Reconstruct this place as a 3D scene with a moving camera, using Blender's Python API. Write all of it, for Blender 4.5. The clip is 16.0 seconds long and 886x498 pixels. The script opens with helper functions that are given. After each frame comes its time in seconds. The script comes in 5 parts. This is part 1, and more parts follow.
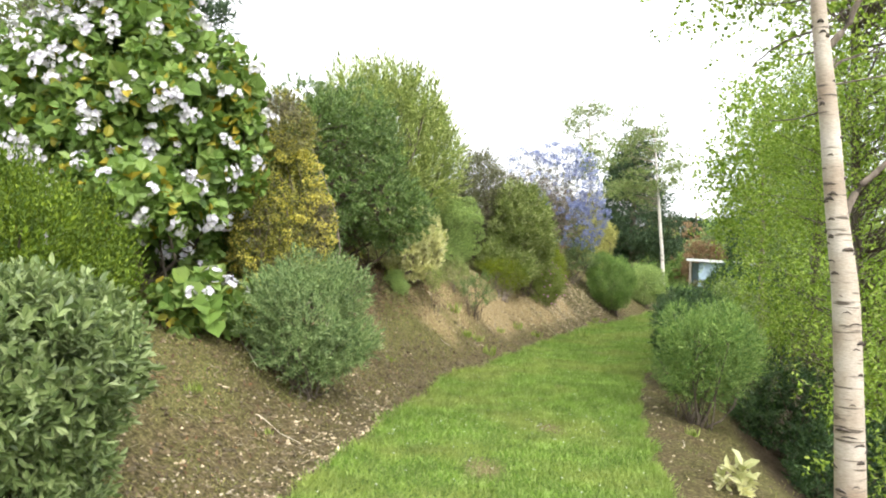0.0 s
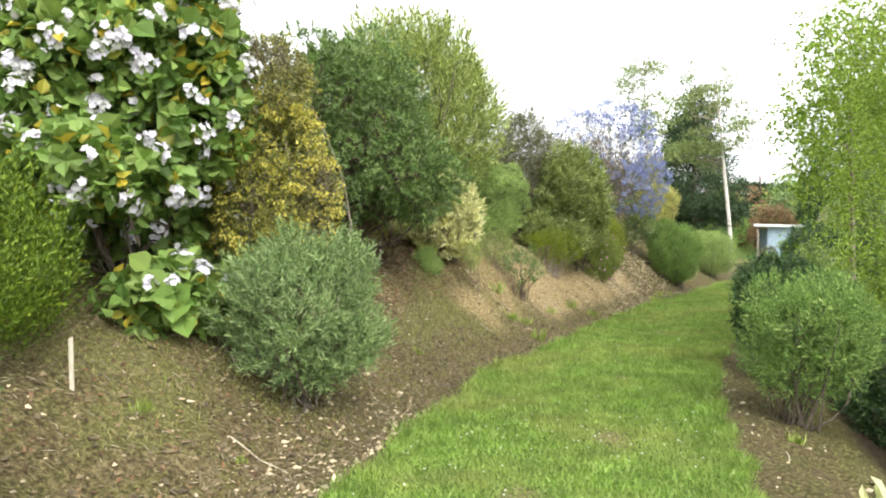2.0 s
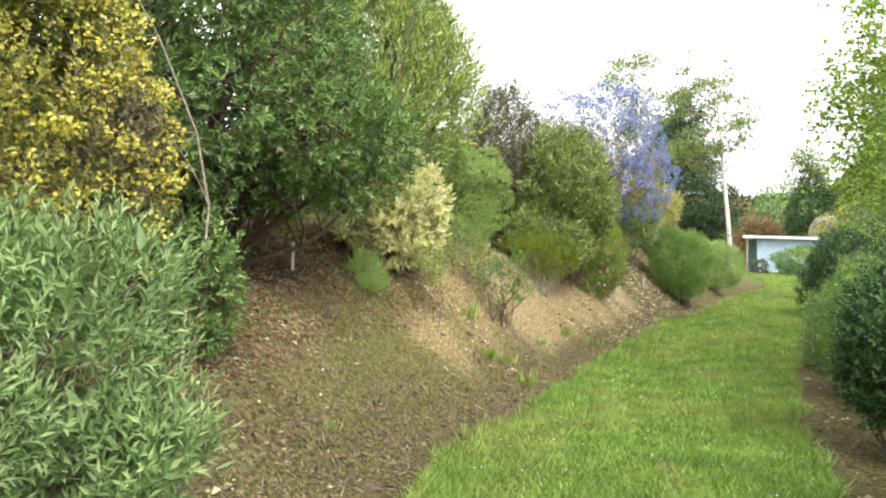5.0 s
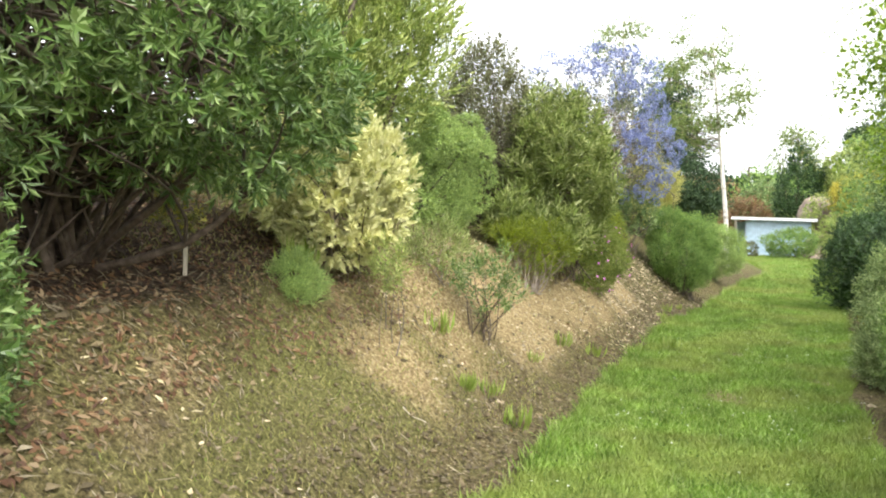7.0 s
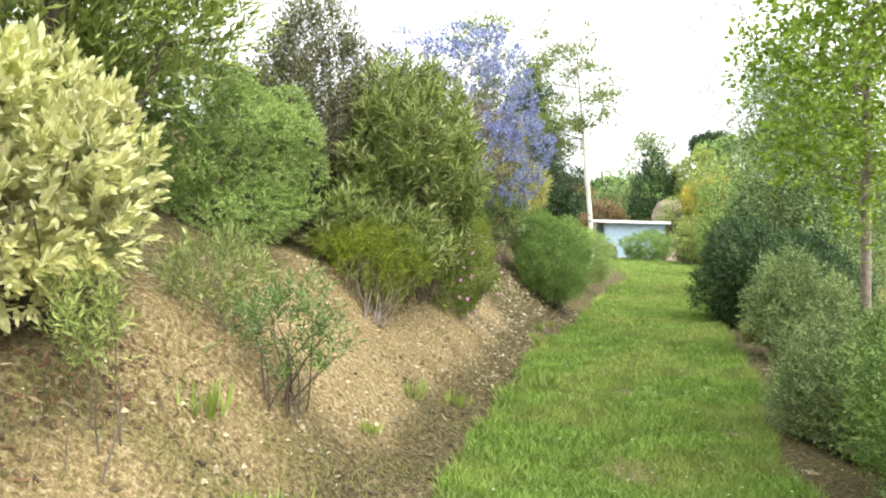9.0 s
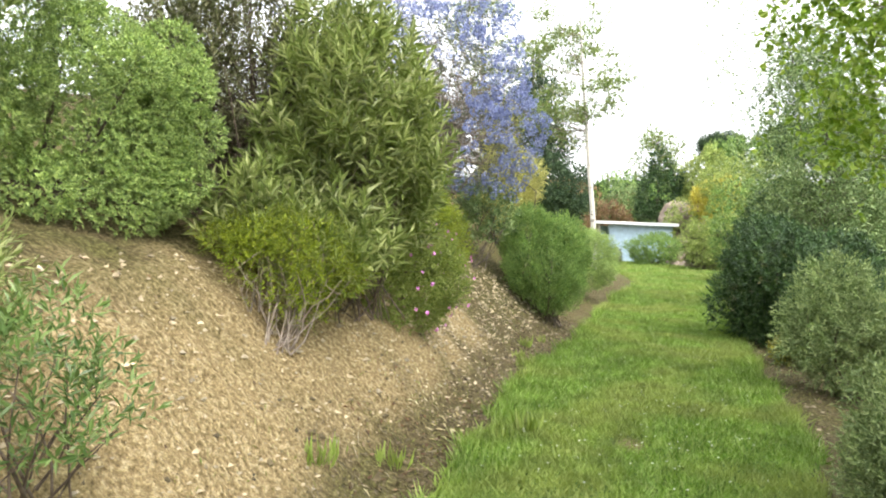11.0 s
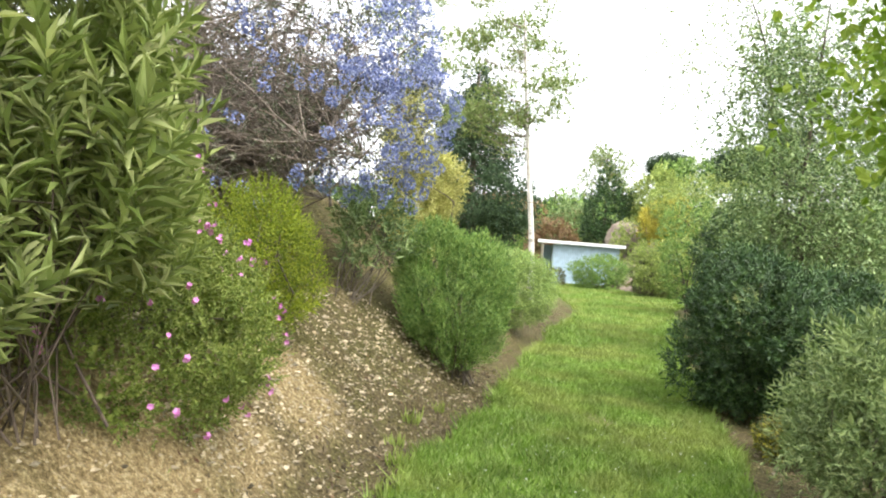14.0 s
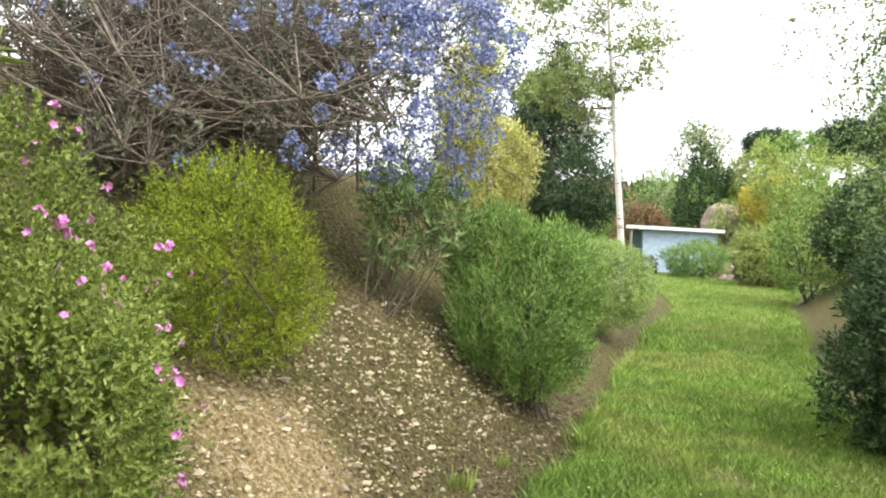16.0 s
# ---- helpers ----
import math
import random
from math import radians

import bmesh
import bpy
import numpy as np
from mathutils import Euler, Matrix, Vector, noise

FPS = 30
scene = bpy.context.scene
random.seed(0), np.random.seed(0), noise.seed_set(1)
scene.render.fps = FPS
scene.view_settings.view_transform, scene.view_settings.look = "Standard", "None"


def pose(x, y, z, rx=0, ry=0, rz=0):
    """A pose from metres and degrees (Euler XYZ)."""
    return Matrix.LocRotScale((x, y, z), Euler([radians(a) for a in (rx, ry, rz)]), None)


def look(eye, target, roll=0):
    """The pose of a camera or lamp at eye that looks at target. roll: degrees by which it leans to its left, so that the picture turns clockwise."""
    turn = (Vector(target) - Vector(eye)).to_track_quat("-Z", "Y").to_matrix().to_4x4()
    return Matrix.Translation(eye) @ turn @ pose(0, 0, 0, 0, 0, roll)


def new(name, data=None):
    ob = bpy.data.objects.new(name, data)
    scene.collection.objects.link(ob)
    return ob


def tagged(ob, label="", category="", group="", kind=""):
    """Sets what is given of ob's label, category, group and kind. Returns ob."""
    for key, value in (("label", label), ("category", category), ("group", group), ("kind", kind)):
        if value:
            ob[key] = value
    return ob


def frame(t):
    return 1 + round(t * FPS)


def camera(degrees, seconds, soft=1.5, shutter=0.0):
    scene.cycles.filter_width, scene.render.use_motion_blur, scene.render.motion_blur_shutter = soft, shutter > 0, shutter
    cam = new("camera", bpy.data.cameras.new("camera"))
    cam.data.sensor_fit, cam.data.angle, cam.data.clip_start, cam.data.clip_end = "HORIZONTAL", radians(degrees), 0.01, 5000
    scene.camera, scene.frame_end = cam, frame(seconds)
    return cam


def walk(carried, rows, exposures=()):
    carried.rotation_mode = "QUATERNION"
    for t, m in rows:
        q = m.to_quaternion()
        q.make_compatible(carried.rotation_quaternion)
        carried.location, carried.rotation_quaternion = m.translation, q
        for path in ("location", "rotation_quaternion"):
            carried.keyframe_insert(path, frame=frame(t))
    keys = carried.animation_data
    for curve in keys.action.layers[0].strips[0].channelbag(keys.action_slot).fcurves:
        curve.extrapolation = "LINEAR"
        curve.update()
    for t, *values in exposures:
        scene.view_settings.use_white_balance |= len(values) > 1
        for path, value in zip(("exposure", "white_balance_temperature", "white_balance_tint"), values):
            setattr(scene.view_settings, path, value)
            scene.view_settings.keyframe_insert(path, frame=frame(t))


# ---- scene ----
cam = camera(62.9, 16.0, soft=2.0)
PATH = [
    (0, (-0.007, -0.008, 1.436), (-0.024, 1.992, 1.45), 2.6),
    (0.5, (0.061, 0.202, 1.406), (0.026, 2.201, 1.4), 2.6),
    (1, (0.146, 0.507, 1.411), (0.044, 2.505, 1.388), 2.6),
    (1.5, (0.145, 0.863, 1.388), (-0.016, 2.856, 1.341), 2.0),
    (2, (0.19, 1.264, 1.385), (0.023, 3.257, 1.334), 0.3),
    (2.5, (0.267, 1.659, 1.383), (0.055, 3.647, 1.432), 0.9),
    (3, (0.298, 2.171, 1.298), (0.2, 4.167, 1.371), 0.3),
    (3.5, (0.357, 2.634, 1.264), (0.254, 4.631, 1.29), -0.0),
    (4, (0.368, 3.095, 1.275), (0.246, 5.091, 1.26), 1.5),
    (4.2, (0.326, 3.289, 1.255), (0.22, 5.286, 1.249), 1.6),
    (6.3, (0.147, 4.994, 1.338), (0.046, 6.99, 1.279), 0.0),
    (6.5, (0.178, 5.166, 1.333), (0.116, 7.164, 1.271), 0.8),
    (7, (0.221, 5.603, 1.355), (0.181, 7.601, 1.278), 1.0),
    (7.5, (0.235, 6.066, 1.381), (0.378, 8.059, 1.316), -0.2),
    (8, (0.338, 6.528, 1.368), (0.485, 8.522, 1.315), 0.8),
    (8.5, (0.448, 6.92, 1.38), (0.655, 8.908, 1.313), 2.5),
    (9, (0.583, 7.399, 1.406), (0.912, 9.37, 1.342), 0.8),
    (9.2, (0.648, 7.582, 1.386), (0.999, 9.55, 1.322), 1.6),
    (11.3, (1.308, 9.225, 1.35), (1.623, 11.199, 1.288), 1.5),
    (11.5, (1.366, 9.47, 1.357), (1.687, 11.443, 1.29), 1.6),
    (12, (1.545, 9.81, 1.405), (1.932, 11.771, 1.386), -0.6),
    (12.5, (1.716, 10.151, 1.438), (2.109, 12.112, 1.427), 3.1),
    (13, (1.904, 10.499, 1.437), (2.291, 12.461, 1.375), 2.0),
    (13.5, (2.074, 10.847, 1.463), (2.537, 12.792, 1.419), 1.3),
    (14, (2.305, 11.198, 1.45), (2.758, 13.146, 1.428), 3.8),
    (14.5, (2.461, 11.567, 1.455), (2.872, 13.523, 1.387), 4.5),
    (15, (2.59, 11.941, 1.479), (3.019, 13.895, 1.453), 2.6),
    (15.5, (2.717, 12.316, 1.471), (3.08, 14.282, 1.441), 2.0),
    (16, (2.813, 12.735, 1.478), (3.04, 14.721, 1.414), 2.3),
]
walk(cam, [(t, look(eye, target, roll)) for t, eye, target, roll in PATH], exposures=((0.0, 1.6), (4.0, 1.72), (8.5, 1.84), (12.0, 1.78), (13.5, 1.84), (16.0, 1.68)))

# ---- light: a bright, thinly overcast spring day ----
SUN_ELEVATION, SUN_AZIMUTH = 48.0, 150.0
world = bpy.data.worlds.new("sky")
scene.world = world
world.use_nodes = True
wn, wl = world.node_tree.nodes, world.node_tree.links
sky = wn.new("ShaderNodeTexSky")
sky.sky_type, sky.sun_disc = "NISHITA", False
sky.sun_elevation, sky.sun_rotation = radians(SUN_ELEVATION), radians(SUN_AZIMUTH)
sky.air_density, sky.dust_density, sky.ozone_density = 1.0, 4.0, 0.6
cloud = wn.new("ShaderNodeHueSaturation")
cloud.inputs["Saturation"].default_value = 0.22
cloud.inputs["Value"].default_value = 1.0
wl.new(sky.outputs[0], cloud.inputs["Color"])
veil = wn.new("ShaderNodeMix")
veil.data_type = "RGBA"
veil.inputs[0].default_value = 0.45
veil.inputs[7].default_value = (6.6, 6.7, 6.8, 1)
wl.new(cloud.outputs[0], veil.inputs[6])
wl.new(veil.outputs[2], wn["Background"].inputs["Color"])
wn["Background"].inputs["Strength"].default_value = 0.15
sun_data = bpy.data.lights.new("sun", "SUN")
sun_data.energy, sun_data.angle, sun_data.color = 0.65, radians(30), (1.0, 0.96, 0.88)
sun = new("sun", sun_data)
az, el = radians(SUN_AZIMUTH), radians(SUN_ELEVATION)
sun_way = Vector((math.sin(az) * math.cos(el), math.cos(az) * math.cos(el), math.sin(el)))
sun.matrix_world = look((sun_way * 60)[:], (0, 0, 0))


# ---- materials ----
def node_material(name):
    m = bpy.data.materials.new(name)
    m.use_nodes = True
    nodes, links = m.node_tree.nodes, m.node_tree.links
    return m, nodes, links, nodes["Principled BSDF"]


def ramp_node(nodes, stops):
    r = nodes.new("ShaderNodeValToRGB")
    while len(r.color_ramp.elements) < len(stops):
        r.color_ramp.elements.new(0.5)
    for e, (at, c) in zip(r.color_ramp.elements, stops):
        e.position, e.color = at, (*c, 1)
    return r


def noise_node(nodes, links, scale, detail=4.0, coord="Object", stretch=None):
    tc = nodes.new("ShaderNodeTexCoord")
    n = nodes.new("ShaderNodeTexNoise")
    n.inputs["Scale"].default_value, n.inputs["Detail"].default_value = scale, detail
    if stretch:
        mp = nodes.new("ShaderNodeMapping")
        mp.inputs["Scale"].default_value = stretch
        links.new(tc.outputs[coord], mp.inputs["Vector"])
        links.new(mp.outputs[0], n.inputs["Vector"])
    else:
        links.new(tc.outputs[coord], n.inputs["Vector"])
    return n


def mix_colour(nodes, links, fac, a, b, blend="MIX"):
    mx = nodes.new("ShaderNodeMix")
    mx.data_type, mx.blend_type = "RGBA", blend
    for socket, v in ((mx.inputs[0], fac), (mx.inputs[6], a), (mx.inputs[7], b)):
        if isinstance(v, (int, float)):
            socket.default_value = v
        elif isinstance(v, tuple):
            socket.default_value = (*v, 1)
        else:
            links.new(v, socket)
    return mx.outputs[2]


def leaf_material(name, stops, rough=0.5, through_light=0.35, patch=None, patch_scale=1.6):
    """Leaves: each island takes its own tone; patch is a second tone that comes in drifts."""
    m, nodes, links, bsdf = node_material(name)
    geo = nodes.new("ShaderNodeNewGeometry")
    n = len(stops)
    r = ramp_node(nodes, [(k / max(n - 1, 1), c) for k, c in enumerate(stops)])
    links.new(geo.outputs["Random Per Island"], r.inputs[0])
    col = r.outputs[0]
    big = noise_node(nodes, links, patch_scale, 3)
    if patch:
        edge = ramp_node(nodes, [(0.46, (0, 0, 0)), (0.6, (1, 1, 1))])
        links.new(big.outputs[0], edge.inputs[0])
        col = mix_colour(nodes, links, edge.outputs[0], col, patch)
    tone = ramp_node(nodes, [(0.3, (0.72, 0.72, 0.72)), (0.7, (1.2, 1.2, 1.12))])
    fine = noise_node(nodes, links, 3.7, 3)
    links.new(fine.outputs[0], tone.inputs[0])
    col = mix_colour(nodes, links, 1.0, col, tone.outputs[0], "MULTIPLY")
    links.new(col, bsdf.inputs["Base Color"])
    bsdf.inputs["Roughness"].default_value = rough
    bsdf.inputs["Specular IOR Level"].default_value = 0.35
    tr = nodes.new("ShaderNodeBsdfTranslucent")
    links.new(mix_colour(nodes, links, 1.0, col, (1.12, 1.18, 0.78), "MULTIPLY"), tr.inputs["Color"])
    ms = nodes.new("ShaderNodeMixShader")
    ms.inputs[0].default_value = through_light * 0.62
    links.new(bsdf.outputs[0], ms.inputs[1])
    links.new(tr.outputs[0], ms.inputs[2])
    links.new(ms.outputs[0], nodes["Material Output"].inputs["Surface"])
    return m


def rough_material(name, stops, scale=18.0, rough=0.85, bump=0.4, stretch=None, island=False):
    m, nodes, links, bsdf = node_material(name)
    n = noise_node(nodes, links, scale, 6, stretch=stretch)
    r = ramp_node(nodes, [(0.28 + 0.44 * k / max(len(stops) - 1, 1), c) for k, c in enumerate(stops)])
    links.new(n.outputs[0], r.inputs[0])
    col = r.outputs[0]
    if island:
        geo = nodes.new("ShaderNodeNewGeometry")
        r2 = ramp_node(nodes, [(0, (0.55, 0.55, 0.55)), (1, (1.35, 1.3, 1.25))])
        links.new(geo.outputs["Random Per Island"], r2.inputs[0])
        col = mix_colour(nodes, links, 1.0, col, r2.outputs[0], "MULTIPLY")
    links.new(col, bsdf.inputs["Base Color"])
    bsdf.inputs["Roughness"].default_value = rough
    b = nodes.new("ShaderNodeBump")
    b.inputs["Strength"].default_value, b.inputs["Distance"].default_value = bump, 0.01
    links.new(n.outputs[0], b.inputs["Height"])
    links.new(b.outputs[0], bsdf.inputs["Normal"])
    return m


def birch_bark(name, stops):
    """Cream bark with pinkish drifts, thin dark bands round the stem and black scars."""
    m, nodes, links, bsdf = node_material(name)
    base = noise_node(nodes, links, 3.0, 4)
    r = ramp_node(nodes, stops)
    links.new(base.outputs[0], r.inputs[0])
    bands = noise_node(nodes, links, 5.0, 5, stretch=(0.9, 0.9, 9.0))
    rb = ramp_node(nodes, [(0.60, (0, 0, 0)), (0.67, (1, 1, 1))])
    links.new(bands.outputs[0], rb.inputs[0])
    col = mix_colour(nodes, links, rb.outputs[0], r.outputs[0], (0.1, 0.08, 0.06))
    grain = noise_node(nodes, links, 40.0, 4, stretch=(1, 1, 5.0))
    rg = ramp_node(nodes, [(0.3, (0.75, 0.74, 0.72)), (0.65, (1.08, 1.06, 1.03))])
    links.new(grain.outputs[0], rg.inputs[0])
    col = mix_colour(nodes, links, 1.0, col, rg.outputs[0], "MULTIPLY")
    links.new(col, bsdf.inputs["Base Color"])
    bsdf.inputs["Roughness"].default_value = 0.7
    b = nodes.new("ShaderNodeBump")
    b.inputs["Strength"].default_value, b.inputs["Distance"].default_value = 0.5, 0.006
    links.new(grain.outputs[0], b.inputs["Height"])
    links.new(b.outputs[0], bsdf.inputs["Normal"])
    return m


def ground_material():
    """Earth, clay, leaf mould (its dark tone also painted as shade on the right slope), moss and lawn, laid out by the
    masks kept on the sheet.
    """
    m, nodes, links, bsdf = node_material("ground_earth")

    def mask(n):
        a = nodes.new("ShaderNodeAttribute")
        a.attribute_name = n
        return a.outputs["Fac"]

    fine, mid = noise_node(nodes, links, 38.0, 8), noise_node(nodes, links, 5.0, 6)
    speck = noise_node(nodes, links, 110.0, 3)

    def tones(src, stops):
        r = ramp_node(nodes, stops)
        links.new(src.outputs[0], r.inputs[0])
        return r.outputs[0]

    soil = tones(fine, [(0.3, (0.045, 0.034, 0.016)), (0.5, (0.12, 0.093, 0.045)), (0.72, (0.24, 0.19, 0.105))])
    soil = mix_colour(nodes, links, tones(mid, [(0.35, (0, 0, 0)), (0.65, (1, 1, 1))]), soil,
                      mix_colour(nodes, links, 1.0, soil, (0.9, 1.05, 0.75), "MULTIPLY"))
    clay = tones(fine, [(0.28, (0.15, 0.104, 0.047)), (0.5, (0.32, 0.24, 0.12)), (0.7, (0.5, 0.4, 0.235))])
    # leaf mould on the left bank, painted shade on the right slope
    mould_and_shade = tones(fine, [(0.3, (0.03, 0.019, 0.012)), (0.5, (0.056, 0.037, 0.024)), (0.72, (0.1, 0.067, 0.045))])
    moss = tones(fine, [(0.3, (0.08, 0.08, 0.024)), (0.55, (0.155, 0.15, 0.05)), (0.72, (0.25, 0.22, 0.1))])
    turf = tones(fine, [(0.3, (0.06, 0.1, 0.018)), (0.55, (0.11, 0.18, 0.03)), (0.75, (0.19, 0.23, 0.07))])
    col = mix_colour(nodes, links, mask("moss"), soil, moss)
    col = mix_colour(nodes, links, mask("clay"), col, clay)
    col = mix_colour(nodes, links, mask("mould_and_shade"), col, mould_and_shade)
    col = mix_colour(nodes, links, mask("turf"), col, turf)
    col = mix_colour(nodes, links, 1.0, col, tones(speck, [(0.32, (0.6, 0.6, 0.6)), (0.6, (1.12, 1.12, 1.12)), (0.74, (1.5, 1.5, 1.5))]), "MULTIPLY")
    links.new(col, bsdf.inputs["Base Color"])
    bsdf.inputs["Roughness"].default_value = 0.95
    bsdf.inputs["Specular IOR Level"].default_value = 0.2
    b = nodes.new("ShaderNodeBump")
    b.inputs["Strength"].default_value, b.inputs["Distance"].default_value = 1.0, 0.05
    links.new(fine.outputs[0], b.inputs["Height"])
    links.new(b.outputs[0], bsdf.inputs["Normal"])
    return m


def plain_material(name, colour, rough=0.6, metal=0.0):
    m, nodes, links, bsdf = node_material(name)
    n = noise_node(nodes, links, 6.0, 5)
    r = ramp_node(nodes, [(0.3, tuple(0.82 * c for c in colour)), (0.7, tuple(1.08 * c for c in colour))])
    links.new(n.outputs[0], r.inputs[0])
    links.new(r.outputs[0], bsdf.inputs["Base Color"])
    bsdf.inputs["Roughness"].default_value, bsdf.inputs["Metallic"].default_value = rough, metal
    return m


M_GROUND = ground_material()
M_BIRCH = birch_bark("birch_bark", [(0.3, (0.28, 0.21, 0.15)), (0.5, (0.42, 0.36, 0.29)), (0.7, (0.56, 0.52, 0.46))])
M_BIRCH_PALE = birch_bark("pale_birch_bark", [(0.3, (0.5, 0.46, 0.4)), (0.5, (0.64, 0.61, 0.56)), (0.7, (0.74, 0.72, 0.69))])
M_BARK = rough_material("brown_bark", [(0.05, 0.038, 0.028), (0.12, 0.095, 0.07), (0.2, 0.17, 0.135)], 30, stretch=(1, 1, 0.3))
M_TWIG = rough_material("grey_twig", [(0.13, 0.105, 0.085), (0.24, 0.2, 0.165), (0.34, 0.3, 0.26)], 25, island=True)
M_BROWN_TWIG = rough_material("brown_twig", [(0.05, 0.035, 0.026), (0.1, 0.075, 0.055), (0.17, 0.13, 0.1)], 25, island=True)
M_STONE = rough_material("pale_stone", [(0.27, 0.22, 0.14), (0.44, 0.37, 0.25), (0.6, 0.53, 0.4)], 22, island=True)
M_CHIP = rough_material("bark_chip", [(0.07, 0.055, 0.032), (0.15, 0.12, 0.072), (0.27, 0.225, 0.15)], 22, island=True)
M_CLOD = rough_material("earth_clod", [(0.065, 0.05, 0.026), (0.13, 0.102, 0.054), (0.2, 0.16, 0.092)], 22, island=True)
M_LITTER = leaf_material("dry_leaf", [(0.062, 0.031, 0.019), (0.124, 0.062, 0.031), (0.186, 0.105, 0.05), (0.26, 0.192, 0.118)], 0.7, 0.1)
M_STAKE = rough_material("weathered_stake", [(0.36, 0.31, 0.23), (0.5, 0.44, 0.34), (0.6, 0.54, 0.44)], 30, stretch=(4, 4, 0.6))
M_ROCK = rough_material("rock_face", [(0.13, 0.1, 0.08), (0.28, 0.22, 0.17), (0.42, 0.34, 0.26)], 2.2, bump=1.0)
M_WALL_BLUE = plain_material("pale_blue_sheet", (0.4, 0.52, 0.62), 0.45)
M_FASCIA = plain_material("white_fascia", (0.75, 0.77, 0.78), 0.5)
M_TIMBER = plain_material("grey_timber", (0.3, 0.27, 0.22), 0.8)
M_ROOF = plain_material("grey_roof", (0.27, 0.28, 0.29), 0.7)
M_GRASS = leaf_material("lawn_blade", [(0.118, 0.204, 0.03), (0.172, 0.288, 0.044), (0.242, 0.366, 0.07), (0.36, 0.44, 0.16)], 0.55, 0.4, patch=(0.28, 0.34, 0.09), patch_scale=0.9)
M_PETAL_WHITE = leaf_material("white_petal", [(0.56, 0.53, 0.66), (0.7, 0.68, 0.78), (0.8, 0.79, 0.84)], 0.6, 0.3)
M_PETAL_PINK = leaf_material("magenta_petal", [(0.55, 0.16, 0.5), (0.68, 0.25, 0.62), (0.72, 0.36, 0.66)], 0.6, 0.25)
M_PETAL_BLUE = leaf_material("blue_floret", [(0.136, 0.170, 0.408), (0.196, 0.238, 0.501), (0.272, 0.315, 0.570), (0.357, 0.391, 0.629)], 0.7, 0.25)
M_PETAL_YELLOW = leaf_material("yellow_floret", [(0.5, 0.44, 0.08), (0.6, 0.53, 0.1), (0.66, 0.6, 0.17)], 0.6, 0.3)

L_GLOSSY = leaf_material("glossy_oval_leaf", [(0.081, 0.124, 0.043), (0.135, 0.189, 0.068), (0.205, 0.27, 0.106), (0.313, 0.378, 0.178)], 0.36, 0.25)
L_HEATH = leaf_material("heath_leaf", [(0.087, 0.131, 0.009), (0.16, 0.218, 0.014), (0.248, 0.306, 0.024), (0.349, 0.393, 0.035)], 0.6, 0.35)
L_MALLOW = leaf_material("mallow_leaf", [(0.066, 0.127, 0.026), (0.111, 0.200, 0.041), (0.166, 0.266, 0.062), (0.221, 0.321, 0.082), (0.132, 0.221, 0.051), (0.188, 0.288, 0.072), (0.100, 0.177, 0.036), (0.243, 0.343, 0.092), (0.144, 0.243, 0.051), (0.200, 0.298, 0.072), (0.111, 0.200, 0.041), (0.266, 0.354, 0.103), (0.155, 0.255, 0.057), (0.553, 0.421, 0.051)], 0.5, 0.4)
L_AZARA = leaf_material("golden_leaf", [(0.086, 0.11, 0.028), (0.15, 0.167, 0.046), (0.232, 0.232, 0.075), (0.347, 0.335, 0.066), (0.487, 0.45, 0.056)], 0.5, 0.25, patch=(0.17, 0.15, 0.1), patch_scale=1.2)
L_GREY = leaf_material("grey_green_leaf", [(0.091, 0.15, 0.051), (0.156, 0.238, 0.087), (0.234, 0.32, 0.134), (0.351, 0.437, 0.205)], 0.5, 0.25)
L_OLIVE = leaf_material("olive_green_leaf", [(0.065, 0.119, 0.034), (0.107, 0.179, 0.048), (0.155, 0.238, 0.066), (0.262, 0.343, 0.144)], 0.33, 0.25)
L_FEATHER = leaf_material("feathery_leaf", [(0.156, 0.211, 0.059), (0.255, 0.323, 0.092), (0.354, 0.422, 0.132), (0.467, 0.515, 0.198)], 0.6, 0.4)
L_CREAM = leaf_material("cream_leaf", [(0.34, 0.37, 0.15), (0.54, 0.55, 0.27), (0.68, 0.66, 0.38), (0.78, 0.76, 0.5)], 0.5, 0.35, patch=(0.66, 0.64, 0.36))
L_JUNIPER = leaf_material("clipped_juniper", [(0.147, 0.228, 0.079), (0.251, 0.352, 0.116), (0.353, 0.463, 0.152), (0.471, 0.581, 0.207)], 0.6, 0.25)
L_BROWN = leaf_material("brownish_leaf", [(0.085, 0.085, 0.042), (0.13, 0.13, 0.065), (0.18, 0.175, 0.095), (0.15, 0.18, 0.07)], 0.6, 0.25)
L_LANCE = leaf_material("lance_leaf", [(0.121, 0.166, 0.043), (0.209, 0.268, 0.075), (0.308, 0.36, 0.131), (0.462, 0.494, 0.243)], 0.36, 0.35)
L_GOLD = leaf_material("yellow_green_foliage", [(0.312, 0.324, 0.096), (0.456, 0.444, 0.156), (0.576, 0.54, 0.228)], 0.6, 0.4)
L_PINKBUSH = leaf_material("pale_green_leaf", [(0.091, 0.133, 0.021), (0.158, 0.218, 0.039), (0.231, 0.286, 0.064), (0.316, 0.353, 0.109)], 0.55, 0.3)
L_CEAN = leaf_material("small_dark_leaf", [(0.085, 0.085, 0.064), (0.128, 0.128, 0.093), (0.170, 0.170, 0.128), (0.102, 0.136, 0.051)], 0.5, 0.25)
L_DARK = leaf_material("dark_green_leaf", [(0.02, 0.052, 0.018), (0.037, 0.08, 0.026), (0.061, 0.118, 0.038), (0.104, 0.169, 0.057)], 0.42, 0.2)
